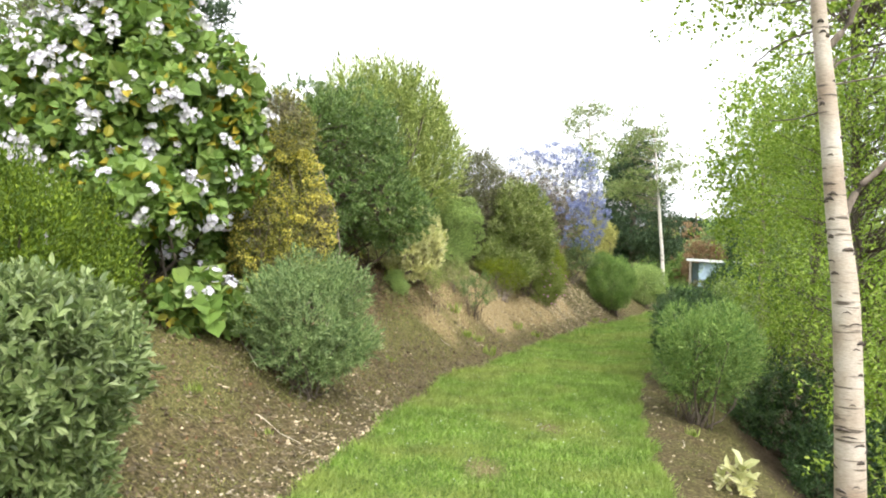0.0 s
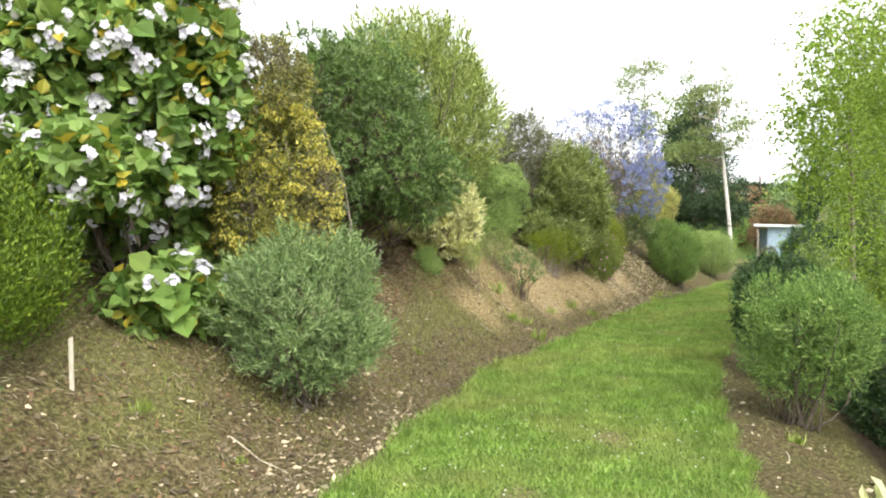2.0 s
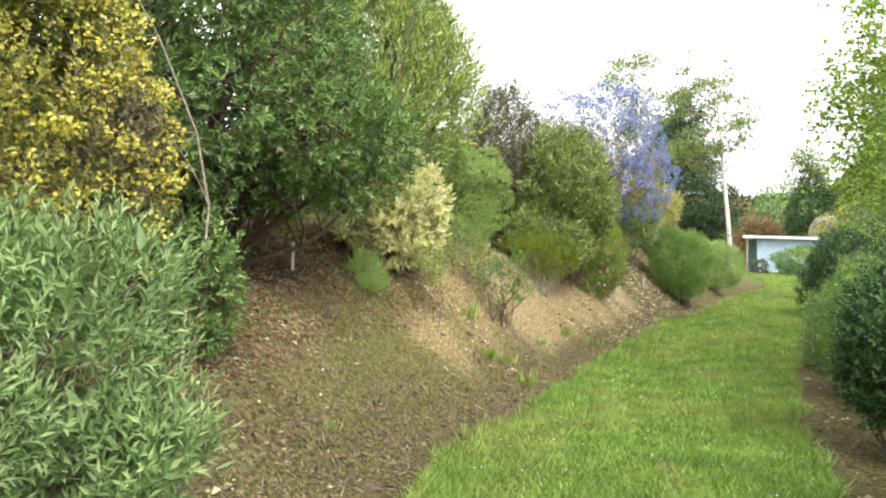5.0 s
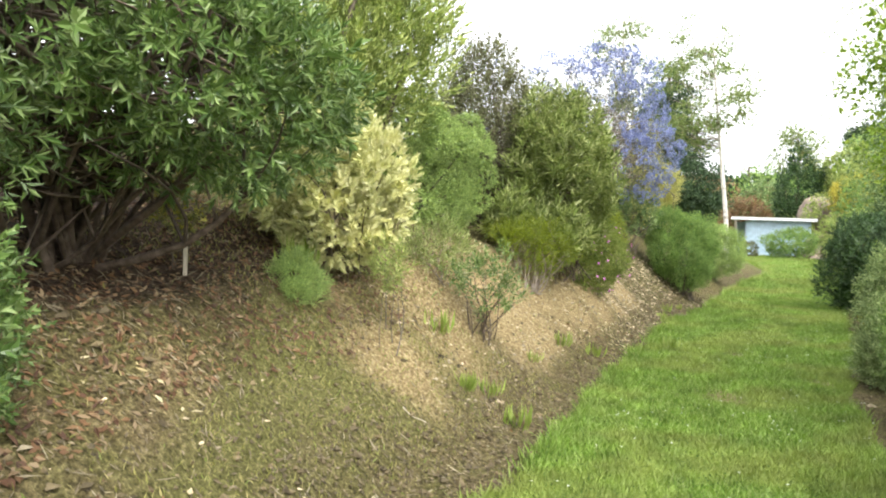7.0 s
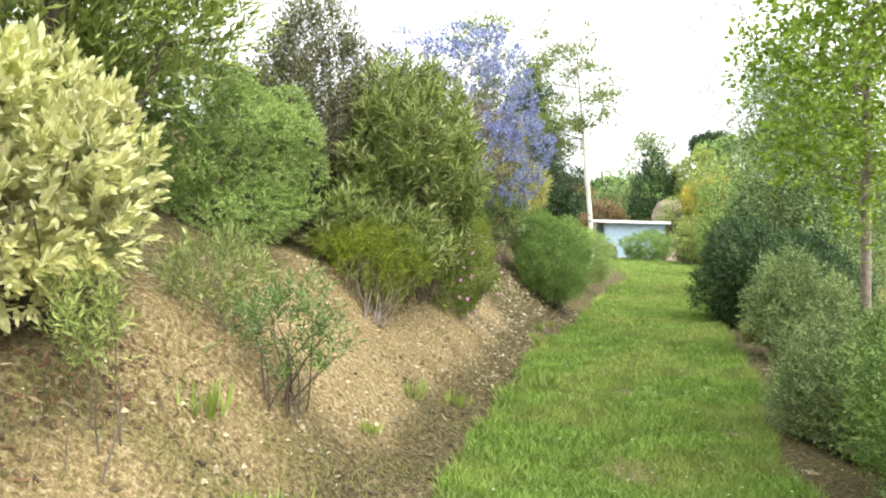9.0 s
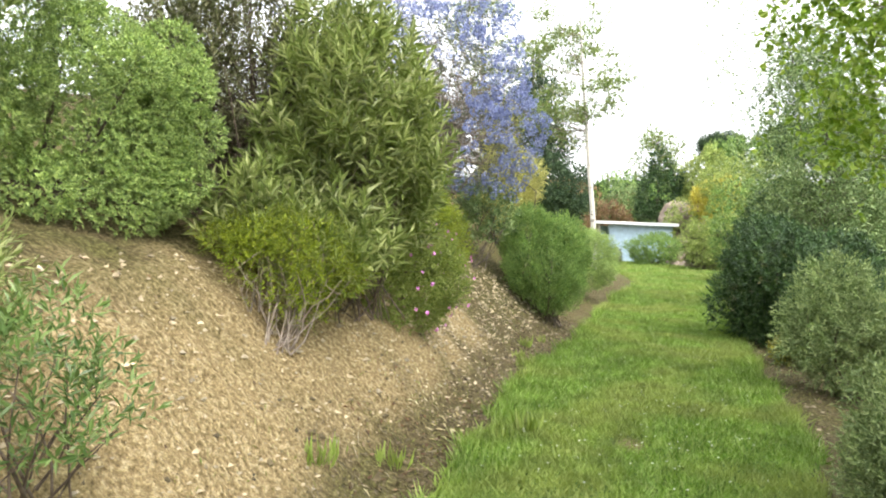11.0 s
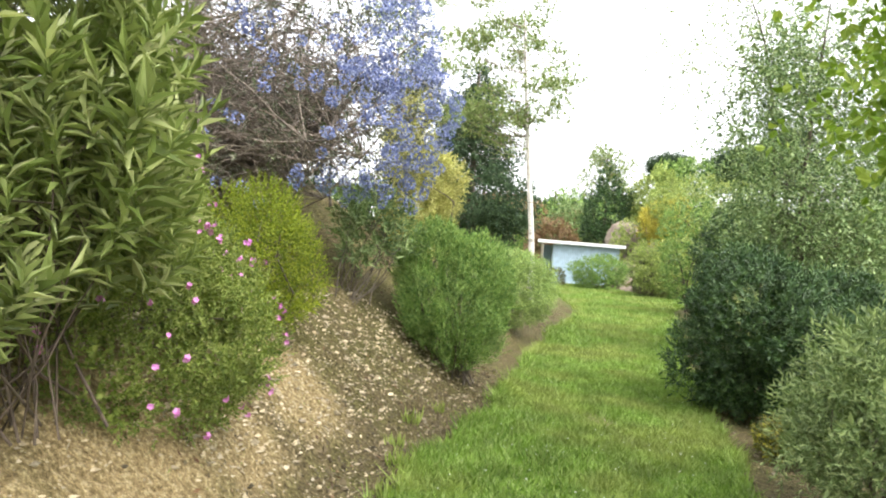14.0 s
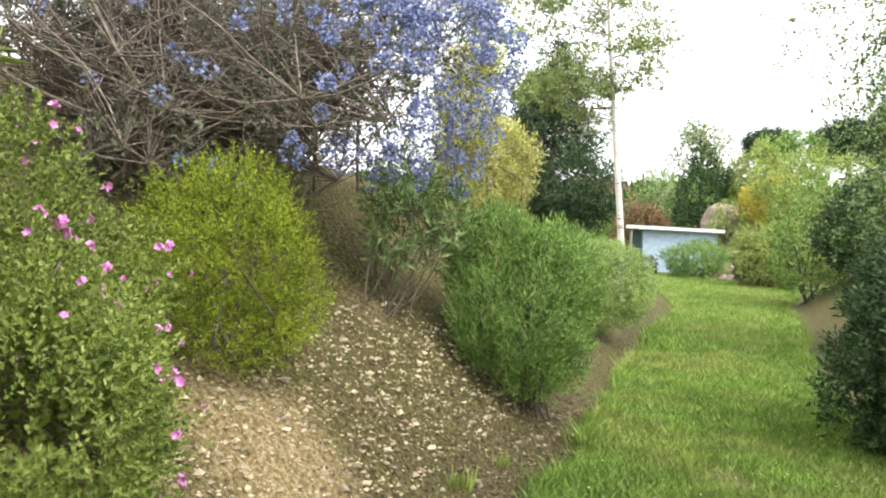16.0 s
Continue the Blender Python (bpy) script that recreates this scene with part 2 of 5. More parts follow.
L_ROSEMARY = leaf_material("rosemary_green_leaf", [(0.09, 0.179, 0.046), (0.16, 0.262, 0.068), (0.239, 0.366, 0.098), (0.36, 0.468, 0.151)], 0.55, 0.3)
L_BIRCH = leaf_material("birch_leaf", [(0.133, 0.221, 0.022), (0.199, 0.309, 0.036), (0.276, 0.387, 0.054), (0.376, 0.464, 0.099)], 0.5, 0.5)
L_PINE = leaf_material("dark_needle", [(0.0234, 0.0494, 0.0231), (0.0455, 0.0845, 0.0368), (0.078, 0.124, 0.0525)], 0.6, 0.15)
L_SPARSE = leaf_material("young_leaf", [(0.12, 0.18, 0.05), (0.19, 0.26, 0.08), (0.27, 0.34, 0.13), (0.2, 0.19, 0.1)], 0.5, 0.45)
L_RUSSET = leaf_material("russet_leaf", [(0.182, 0.117, 0.063), (0.286, 0.169, 0.105), (0.338, 0.247, 0.126)], 0.6, 0.3)

L_SILVER = leaf_material("variegated_leaf", [(0.129, 0.191, 0.072), (0.221, 0.297, 0.122), (0.331, 0.413, 0.187), (0.506, 0.583, 0.288)], 0.5, 0.25)
L_HEATH_DEEP = leaf_material("deep_heath_leaf", [(0.048, 0.093, 0.005), (0.085, 0.142, 0.009), (0.127, 0.197, 0.013), (0.212, 0.283, 0.022)], 0.6, 0.3)


# ---- mesh tools ----
rng = np.random.default_rng(7)


def unit(v):
    return v / np.maximum(np.linalg.norm(v, axis=-1, keepdims=True), 1e-9)


def fast_mesh(name, verts, faces, material, smooth=False):
    """faces: an array of triangles or of quads."""
    me = bpy.data.meshes.new(name)
    verts, faces = np.asarray(verts, np.float32).reshape(-1, 3), np.asarray(faces, np.int32)
    n, k = faces.shape
    me.vertices.add(len(verts))
    me.vertices.foreach_set("co", verts.ravel())
    me.loops.add(n * k)
    me.loops.foreach_set("vertex_index", faces.ravel())
    me.polygons.add(n)
    me.polygons.foreach_set("loop_start", np.arange(n, dtype=np.int32) * k)
    me.polygons.foreach_set("loop_total", np.full(n, k, np.int32))
    me.polygons.foreach_set("use_smooth", np.full(n, smooth))
    me.materials.append(material)
    me.update(calc_edges=True)
    return me


def joined(chunks):
    verts, faces, at = [], [], 0
    for v, f in chunks:
        verts.append(v)
        faces.append(f + at)
        at += len(v)
    return np.concatenate(verts), np.concatenate(faces)


def part(name, mesh, parent, label="", at=None):
    ob = new(name, mesh)
    ob.parent = parent
    if at is not None:
        ob.matrix_basis = at
    return tagged(ob, label) if label else ob


def thing(name, base, label, category, group="", kind=""):
    ob = new(name)
    ob.empty_display_size = 0.1
    ob.location = base
    return tagged(ob, label, category, group, kind)


def lattice(x, y, seed):
    """Smooth value noise between -1 and 1."""
    xi, yi = np.floor(x).astype(np.int64), np.floor(y).astype(np.int64)
    fx, fy = x - xi, y - yi
    fx, fy = fx * fx * (3 - 2 * fx), fy * fy * (3 - 2 * fy)

    def h(a, b):
        k = (a * 374761393 + b * 668265263 + seed * 982451653) & 0x7FFFFFFF
        k = ((k ^ (k >> 13)) * 1274126177) & 0x7FFFFFFF
        return ((k ^ (k >> 16)) & 0xFFFF) / 32767.5 - 1

    return (h(xi, yi) * (1 - fx) + h(xi + 1, yi) * fx) * (1 - fy) + (h(xi, yi + 1) * (1 - fx) + h(xi + 1, yi + 1) * fx) * fy


def fbm(x, y, scale, seed, octaves=3):
    out, amp = 0, 1.0
    for k in range(octaves):
        out = out + amp * lattice(x * scale * 2 ** k, y * scale * 2 ** k, seed + k)
        amp *= 0.5
    return out / 1.75


def leaves(pos, way, face, length, width, oval=False, fold=0.25, droop=0.12):
    """Folded leaves: from pos along way, upper side to face. Two triangles each, or two bent quads for broad ones."""
    n = len(pos)
    way = unit(way)
    side = unit(np.cross(way, face))
    up = np.cross(side, way)
    l, w = np.broadcast_to(length, n)[:, None], np.broadcast_to(width, n)[:, None] / 2
    tip = pos + way * l - up * l * droop

    def rib(f, k):
        return pos + way * l * f + side * w * k + up * w * fold * abs(k)

    if oval:
        v = np.stack([pos, rib(0.3, 0.9), rib(0.68, 0.85), tip, rib(0.68, -0.85), rib(0.3, -0.9)], 1).reshape(-1, 3)
        f = (np.arange(n) * 6)[:, None, None] + np.array([[0, 1, 2, 3], [0, 3, 4, 5]])
        return v, f.reshape(-1, 4)
    v = np.stack([pos, rib(0.45, 1), tip, rib(0.45, -1)], 1).reshape(-1, 3)
    f = (np.arange(n) * 4)[:, None, None] + np.array([[0, 1, 2], [0, 2, 3]])
    return v, f.reshape(-1, 3)


def tubes(paths, radii, sides=5):
    """paths: (n, k, 3), radii: (n, k)."""
    n, k, _ = paths.shape
    d = unit(np.gradient(paths, axis=1))
    ref = np.where(np.abs(d[..., 2:3]) > 0.8, np.array([1.0, 0, 0]), np.array([0, 0, 1.0]))
    a = unit(np.cross(d, ref))
    b = np.cross(d, a)
    ang = np.arange(sides) * 2 * np.pi / sides
    ring = paths[:, :, None] + radii[:, :, None, None] * (a[:, :, None] * np.cos(ang)[:, None] + b[:, :, None] * np.sin(ang)[:, None])
    v = ring.reshape(-1, 3)
    i, j, s = np.meshgrid(np.arange(n), np.arange(k - 1), np.arange(sides), indexing="ij")
    q = lambda jj, ss: (i * k + jj) * sides + ss % sides
    f = np.stack([q(j, s), q(j, s + 1), q(j + 1, s + 1), q(j + 1, s)], -1).reshape(-1, 4)
    return v, f


def bent(starts, ends, bow, k=6):
    """Curved paths from starts to ends, bowed at random by a share of their length."""
    n = len(starts)
    t = np.linspace(0, 1, k)[None, :, None]
    span = np.linalg.norm(ends - starts, axis=1)[:, None, None]
    off = rng.normal(size=(n, 1, 3)) * bow * span
    off2 = rng.normal(size=(n, k, 3)) * bow * 0.18 * span
    off2[:, 0] = 0
    return starts[:, None] * (1 - t) + ends[:, None] * t + off * (t * (1 - t) * 4) + off2 * t


def lumpy(centre, radii, n=9, size=(0.35, 0.55), low=-0.3, seed=0):
    """A main mass and lesser ones round it."""
    r = np.random.default_rng(seed + 11)
    centre, radii = np.array(centre, float), np.array(radii, float)
    out = [np.r_[centre, radii * 0.86]]
    for _ in range(n):
        d = unit(r.normal(size=3))
        d[2] = max(d[2], low)
        k = r.uniform(*size)
        out.append(np.r_[centre + d * radii * (1.04 - k * 0.8), radii * k * r.uniform(0.85, 1.15, 3)])
    return np.array(out)


def shell(blobs, n, depth=0.3, floor=None):
    """Points on the outside of the masses and a little within, with their outward way."""
    area = (blobs[:, 3] * blobs[:, 4] + blobs[:, 3] * blobs[:, 5] + blobs[:, 4] * blobs[:, 5])
    pick = rng.choice(len(blobs), size=n * 3, p=area / area.sum())
    d = unit(rng.normal(size=(n * 3, 3)))
    k = 1 - depth * rng.random(n * 3) ** 2
    c, r = blobs[pick, :3], blobs[pick, 3:]
    p = c + d * r * k[:, None]
    keep = np.ones(n * 3, bool)
    for j in range(len(blobs)):
        q = (p - blobs[j, :3]) / blobs[j, 3:]
        keep &= ~((np.einsum("ij,ij->i", q, q) < (1 - depth * 0.9) ** 2) & (pick != j))
    if floor is not None:
        keep &= p[:, 2] > floor(p[:, 0], p[:, 1]) + 0.02
    p, d = p[keep][:n], unit(d / r)[keep][:n]
    return p, d


def sprigs(p, d, per, stem, length, width, out=0.7, up=0.6, spread=0.45, angle=(0.5, 1.1), oval=False, fold=0.25, droop=0.12, whorl=False):
    """Leaves in spirals along short shoots that start at p."""
    n = len(p)
    axis = unit(d * out + np.array([0, 0, 1.0]) * up + rng.normal(size=(n, 3)) * spread)
    a = unit(np.cross(axis, rng.normal(size=(n, 3))))
    b = np.cross(axis, a)
    s = np.broadcast_to(np.linspace(0.55 if whorl else 0.0, 1, per), (n, per))
    turn = np.arange(per) * 2.4 + rng.random((n, 1)) * 6.28
    theta = np.broadcast_to(np.linspace(angle[1], angle[0], per), (n, per)) + rng.normal(size=(n, per)) * 0.15
    radial = a[:, None] * np.cos(turn)[..., None] + b[:, None] * np.sin(turn)[..., None]
    way = axis[:, None] * np.cos(theta)[..., None] + radial * np.sin(theta)[..., None]
    face = axis[:, None] * np.sin(theta)[..., None] - radial * np.cos(theta)[..., None]
    stems = stem * rng.uniform(0.6, 1.2, (n, 1))
    pos = p[:, None] + axis[:, None] * (s * stems)[..., None]
    size = rng.uniform(0.7, 1.15, n * per)
    return leaves(pos.reshape(-1, 3), way.reshape(-1, 3), face.reshape(-1, 3), length * size, width * size, oval, fold, droop)


def frozen(base, vf):
    return vf[0] - np.array(base), vf[1]


# ---- the lie of the land ----
LEFT_Y = [-6, 0, 3, 4.1, 5, 6.4, 7.5, 8.6, 9.8, 11.1, 12.4, 13.8, 15.4, 16.6, 17.6, 19.5, 22.9, 26.8, 33, 40, 46]
LEFT_X = [-1.7, -1.4, -1.08, -0.9, -0.7, -0.42, -0.14, 0.12, 0.72, 1.25, 1.72, 2.4, 3.05, 3.8, 4.4, 5.35, 7.0, 9.3, 11.2, 12.6, 13.0]
RIGHT_Y = [-6, 0, 4.5, 5.5, 7, 9.75, 11, 12.5, 13.3, 15.7, 17.6, 20.5, 23, 27.5, 31, 33, 37, 42, 46]
RIGHT_X = [1.2, 1.35, 1.45, 1.58, 1.85, 2.66, 3.2, 4.0, 4.45, 5.6, 6.55, 8.0, 9.6, 12.0, 15.0, 15.9, 15.7, 16.6, 17.0]
BANK_Y = [0, 4.8, 6.5, 8.5, 10, 12, 16, 20, 23, 27, 32]
BANK_K = [0.5, 0.55, 0.75, 0.92, 0.95, 1.08, 0.9, 0.85, 0.6, 0.3, 0.12]
YS = np.linspace(-6, 46, 521)
soft = np.ones(9) / 9
LEFT_S = np.convolve(np.pad(np.interp(YS, LEFT_Y, LEFT_X), 4, mode="edge"), soft, "valid")
RIGHT_S = np.convolve(np.pad(np.interp(YS, RIGHT_Y, RIGHT_X), 4, mode="edge"), soft, "valid")


def smooth(t):
    t = np.clip(t, 0, 1)
    return t * t * (3 - 2 * t)


def edges(x, y):
    """Distance to the left of the lawn's left edge and to the right of its right edge."""
    lx, rx = np.interp(y, YS, LEFT_S), np.interp(y, YS, RIGHT_S)
    slope = np.interp(y, YS, np.gradient(LEFT_S, YS))
    c = 1 / np.sqrt(1 + slope ** 2)
    return (lx - x) * c, (x - rx) * c


def ground_z(x, y, fine=True):
    x, y = np.asarray(x, float), np.asarray(y, float)
    dl, dr = edges(x, y)
    d = np.maximum(dl - 0.18 + 0.03 * fbm(x, y, 1.3, 5), 0)
    low = np.interp(d, [0, 0.15, 1.1, 2, 5, 12, 60], [0, 0.07, 1.02, 1.42, 2.0, 2.6, 3.0])
    high = np.interp(d, [0, 0.15, 1.1, 2, 5, 12, 60], [0, 0.07, 1.02, 2.1, 3.3, 3.8, 4.0])
    z = np.interp(y, BANK_Y, BANK_K) * (low + (high - low) * smooth((y - 16.5) / 2.5))
    gully = 1 - smooth((y - 18) / 5)
    z = z - gully * np.interp(dr, [0, 0.3, 0.9, 2.2, 4, 9, 20], [0, 0.02, 0.17, 1.0, 1.3, 1.1, 0.8])
    rise = smooth((y - 20) / 6)
    z = z + rise * np.interp(dr, [0, 0.5, 1.5, 3, 6, 12, 25], [0, 0.12, 1.0, 2.3, 3.3, 4.2, 5.0])
    z = z + 0.008 * np.maximum(y - 42, 0) * smooth((y - 42) / 20) * (1 - smooth((y - 210) / 300)) + 4 * smooth((y - 200) / 300)
    if fine:
        off = np.clip(np.maximum(dl, dr) * 2.5, 0, 1)
        z = z + off * (0.04 * fbm(x, y, 2.2, 21) + 0.036 * fbm(x, y, 7.0, 31) + 0.014 * fbm(x, y, 16.0, 37)) + 0.012 * fbm(x, y, 1.1, 41)
    return z


def stretched(lo, hi, step, far, grow=1.22):
    core = np.arange(lo, hi, step)
    out, d = [], step
    a = hi
    while a < far:
        out.append(a)
        d *= grow
        a += d
    return np.concatenate([lo - (np.array(out[1:]) - hi)[::-1], core, np.array(out)])


gx, gy = stretched(-3.2, 9.0, 0.068, 900), stretched(2.5, 21.0, 0.068, 1400)
GX, GY = np.meshgrid(gx, gy, indexing="xy")
GZ = ground_z(GX, GY)
nx, ny = len(gx), len(gy)
ii, jj = np.meshgrid(np.arange(nx - 1), np.arange(ny - 1), indexing="xy")
quad = np.stack([jj * nx + ii, jj * nx + ii + 1, (jj + 1) * nx + ii + 1, (jj + 1) * nx + ii], -1).reshape(-1, 4)
ground_mesh = fast_mesh("ground", np.stack([GX, GY, GZ], -1), quad, M_GROUND, True)
DL, DR = edges(GX, GY)
wob = 0.11 * fbm(GX, GY, 3.0, 61)
turf = smooth(0.5 - (np.maximum(DL, DR) + wob) / 0.1)
bare = fbm(GX, GY, 1.1, 71)
CLAY_SPOTS = ((0.1, 10.9, 0.6), (0.65, 11.6, 0.65), (0.8, 12.2, 0.6), (0.95, 12.9, 0.7), (1.35, 13.5, 0.6), (1.75, 14.2, 0.6), (2.15, 15.0, 0.5), (2.45, 15.8, 0.42), (-0.1, 9.9, 0.35))
clay = np.zeros_like(GX)
for cx, cy, cr in CLAY_SPOTS:
    clay = np.maximum(clay, smooth(1.35 - np.hypot(GX - cx, GY - cy) / cr + 0.45 * fbm(GX, GY, 2.6, 81)))
clay *= smooth((DL - 0.32) / 0.2)
clay = np.maximum(clay, 0.28 * smooth(2.2 * fbm(GX, GY, 2.1, 57) - 0.35) * smooth((DL - 0.3) / 0.3) * (GY < 22))
# right: tree shade painted dark; left: leaf mould under the shrubs
mould_and_shade = np.maximum(0.9 * smooth((DR - 0.75) / 0.4) * (1 - smooth((DR - 5) / 3)) * (GY < 21), smooth((DL - 1.15) / 0.4 + 0.5 * bare) * smooth((GY - 7.0) / 0.8) * (1 - smooth((GY - 10.2) / 0.8)) * (1 - smooth((DL - 3) / 2)))
moss = smooth(0.5 + 1.5 * fbm(GX, GY, 1.7, 91)) * np.where(GY < 10.5, 0.95, 0.4) * smooth((DL - 0.35) / 0.4)
moss = np.maximum(moss, 0.8 * smooth((GY - 26) / 5))
moss = np.maximum(moss, 0.7 * smooth((DR - 0.5) / 0.4) * (GY < 24))
SCUFFS = ((0.93, 6.15, 0.16), (2.35, 11.3, 0.2), (1.3, 8.2, 0.1), (3.4, 11.9, 0.12), (5.1, 16.9, 0.18), (0.3, 4.9, 0.2), (3.15, 13.2, 0.13), (7.0, 19.7, 0.2))
scuff = np.zeros_like(GX)
for cx, cy, cr in SCUFFS:
    scuff = np.maximum(scuff, smooth(1.3 - np.hypot(GX - cx, (GY - cy) * 0.6) / cr + 0.5 * fbm(GX, GY, 7.0, 17)))
turf = np.maximum(turf, 0.6 * np.maximum(smooth((GY - 44) / 6), smooth((DR - 0.6) / 0.5) * smooth((GY - 20) / 3)))
turf *= 1 - 0.75 * scuff
clay = np.maximum(clay, 0.6 * scuff)
for mask_name, mask in (("turf", turf), ("clay", clay), ("mould_and_shade", mould_and_shade), ("moss", moss)):
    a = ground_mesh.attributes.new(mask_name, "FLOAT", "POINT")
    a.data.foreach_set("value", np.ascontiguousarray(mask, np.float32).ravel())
tagged(new("ground", ground_mesh), "brown earth bank with pale clay patches beside a mown path", "ground", kind="structure")


def on_ground(x, y, lift=0.0):
    return (x, y, float(ground_z(x, y)) + lift)


# ---- lawn blades ----
def lawn():
    y = np.concatenate([rng.uniform(-4, 2.6, 26000), rng.uniform(2.6, 12, 150000), rng.uniform(12, 21, 110000), rng.uniform(21, 39, 50000)])
    lx, rx = np.interp(y, YS, LEFT_S), np.interp(y, YS, RIGHT_S)
    x = lx + (rx - lx) * rng.uniform(-0.06, 1.06, len(y))
    dl, dr = edges(x, y)
    worn = np.zeros(len(y))
    for cx, cy, cr in SCUFFS:
        worn = np.maximum(worn, smooth(1.35 - np.hypot(x - cx, (y - cy) * 0.6) / cr))
    keep = (np.maximum(dl, dr) + 0.11 * fbm(x, y, 3.0, 61) < rng.normal(0, 0.03, len(y))) & (rng.random(len(y)) > worn * 0.85)
    x, y, dl, dr = x[keep], y[keep], dl[keep], dr[keep]
    n = len(x)
    p = np.stack([x, y, ground_z(x, y) - 0.004], 1)
    far = np.interp(y, [5, 15, 22, 39], [1, 1.5, 2.4, 5.0])
    rim = np.exp(-np.maximum(-np.maximum(dl, dr), 0) / 0.06)
    h = rng.uniform(0.02, 0.042, n) * (1 + 0.35 * fbm(x, y, 2.5, 3) + 0.9 * rim) * np.minimum(far, 2.2)
    w = rng.uniform(0.003, 0.0055, n) * far
    lean = rng.normal(size=(n, 2)) * 0.6
    ang = rng.random(n) * 6.28
    s = np.stack([np.cos(ang), np.sin(ang), np.zeros(n)], 1) * w[:, None]
    tip = p + np.stack([lean[:, 0] * h, lean[:, 1] * h, h], 1)
    v = np.stack([p - s, p + s, tip], 1).reshape(-1, 3)
    return fast_mesh("lawn_grass", v, np.arange(n * 3).reshape(-1, 3), M_GRASS)


tagged(new("lawn_grass", lawn()), "short mown bright green lawn grass on the path", "grass", kind="stuff")


# ---- loose matter on the earth ----
def lumps(x, y, size, material, name, flat=0.6, sink=0.25):
    """Angular bits of eight faces that lie on the ground."""
    n = len(x)
    base = np.array([[1, 0, 0], [0, 1, 0], [-1, 0, 0], [0, -1, 0], [0, 0, 1], [0, 0, -1]], float)
    v = base[None] * rng.uniform(0.55, 1.25, (n, 6, 1)) + rng.normal(size=(n, 6, 3)) * 0.18
    v *= np.stack([np.ones(n), rng.uniform(0.5, 1, n), np.full(n, flat) * rng.uniform(0.6, 1.2, n)], 1)[:, None]
    a = rng.random(n) * 6.28
    c, s = np.cos(a)[:, None], np.sin(a)[:, None]
    v = np.stack([v[..., 0] * c - v[..., 1] * s, v[..., 0] * s + v[..., 1] * c, v[..., 2]], -1) * size[:, None, None]
    v += np.stack([x, y, ground_z(x, y) + size * flat * (0.5 - sink)], 1)[:, None]
    f = np.array([[0, 1, 4], [1, 2, 4], [2, 3, 4], [3, 0, 4], [1, 0, 5], [2, 1, 5], [3, 2, 5], [0, 3, 5]])
    f = ((np.arange(n) * 6)[:, None, None] + f).reshape(-1, 3)
    return fast_mesh(name, v.reshape(-1, 3), f, material)


def off_clay(x, y):
    """Thins what lies on the bare clay."""
    worst = np.zeros(len(x))
    for cx, cy, cr in CLAY_SPOTS:
        worst = np.maximum(worst, smooth(1.3 - np.hypot(x - cx, y - cy) / cr))
    keep = rng.random(len(x)) > 0.88 * worst
    return x[keep], y[keep]


def strewn(n, y0, y1, d0, d1, bias=1.0, right=False):
    y = rng.uniform(y0, y1, n)
    d = d0 + (d1 - d0) * rng.random(n) ** bias
    if right:
        return np.interp(y, YS, RIGHT_S) + d, y
    slope = np.interp(y, YS, np.gradient(LEFT_S, YS))
    return np.interp(y, YS, LEFT_S) - d * np.sqrt(1 + slope ** 2), y


def gathered(*lots):
    return np.concatenate([a for a, _ in lots]), np.concatenate([b for _, b in lots])


x, y = gathered(strewn(800, 3, 7, 0.05, 0.6, 1.6), strewn(450, 3, 9, 0.2, 2.0), strewn(1500, 13.5, 18.5, 0.15, 1.2), strewn(900, 10, 14, 0.4, 1.5), strewn(300, 4, 20, 0.05, 0.7, right=True), strewn(2600, 14.6, 18.0, 0.45, 1.35))
tagged(new("pebbles", lumps(x, y, rng.uniform(0.004, 0.017, len(x)) * rng.choice([1, 1, 1.2, 2.0], len(x)), M_STONE, "pebbles")), "small pale angular pebbles scattered over the bank", "pebbles", kind="stuff")
x, y = gathered(strewn(5000, 3, 19, 0.02, 0.75, 1.3), strewn(2600, 3, 12, 0.3, 1.8), strewn(500, 4, 20, 0.0, 0.9, right=True))
x, y = off_clay(x, y)
tagged(new("earth_clods", lumps(x, y, rng.uniform(0.005, 0.018, len(x)) * rng.choice([1, 1, 1, 1, 2.0], len(x)), M_CLOD, "earth_clods", 0.75)), "crumbs and clods of dry brown earth", "earth", kind="stuff")


def flakes(x, y, length, width, material, name, tilt=0.35, curl=0.2):
    n = len(x)
    a = rng.random(n) * 6.28
    way = np.stack([np.cos(a), np.sin(a), rng.normal(size=n) * tilt], 1)
    e = 0.05
    gxn, gyn = (ground_z(x + e, y) - ground_z(x - e, y)) / (2 * e), (ground_z(x, y + e) - ground_z(x, y - e)) / (2 * e)
    way[:, 2] += gxn * np.cos(a) + gyn * np.sin(a)
    face = unit(np.stack([-gxn, -gyn, np.ones(n)], 1) + rng.normal(size=(n, 3)) * 0.3)
    p = np.stack([x, y, ground_z(x, y) + 0.006], 1)
    v, f = leaves(p, way, face, length, width, False, curl, rng.uniform(-0.2, 0.3, n)[:, None])
    return fast_mesh(name, v, f, material)


x, y = gathered(strewn(9000, 3.5, 19, 0.0, 0.62, 1.1), strewn(5000, 5, 11.5, 0.3, 1.9))
x, y = off_clay(x, y)
tagged(new("bark_chips", flakes(x, y, rng.uniform(0.015, 0.05, len(x)), rng.uniform(0.005, 0.014, len(x)), M_CHIP, "bark_chips")), "grey-brown bark chips and dead stalks on the bank", "bark chips", kind="stuff")
x, y = gathered(strewn(3600, 3.6, 12, 0.15, 2.2), strewn(900, 12, 19, 0.1, 0.9))
x, y = off_clay(x, y)
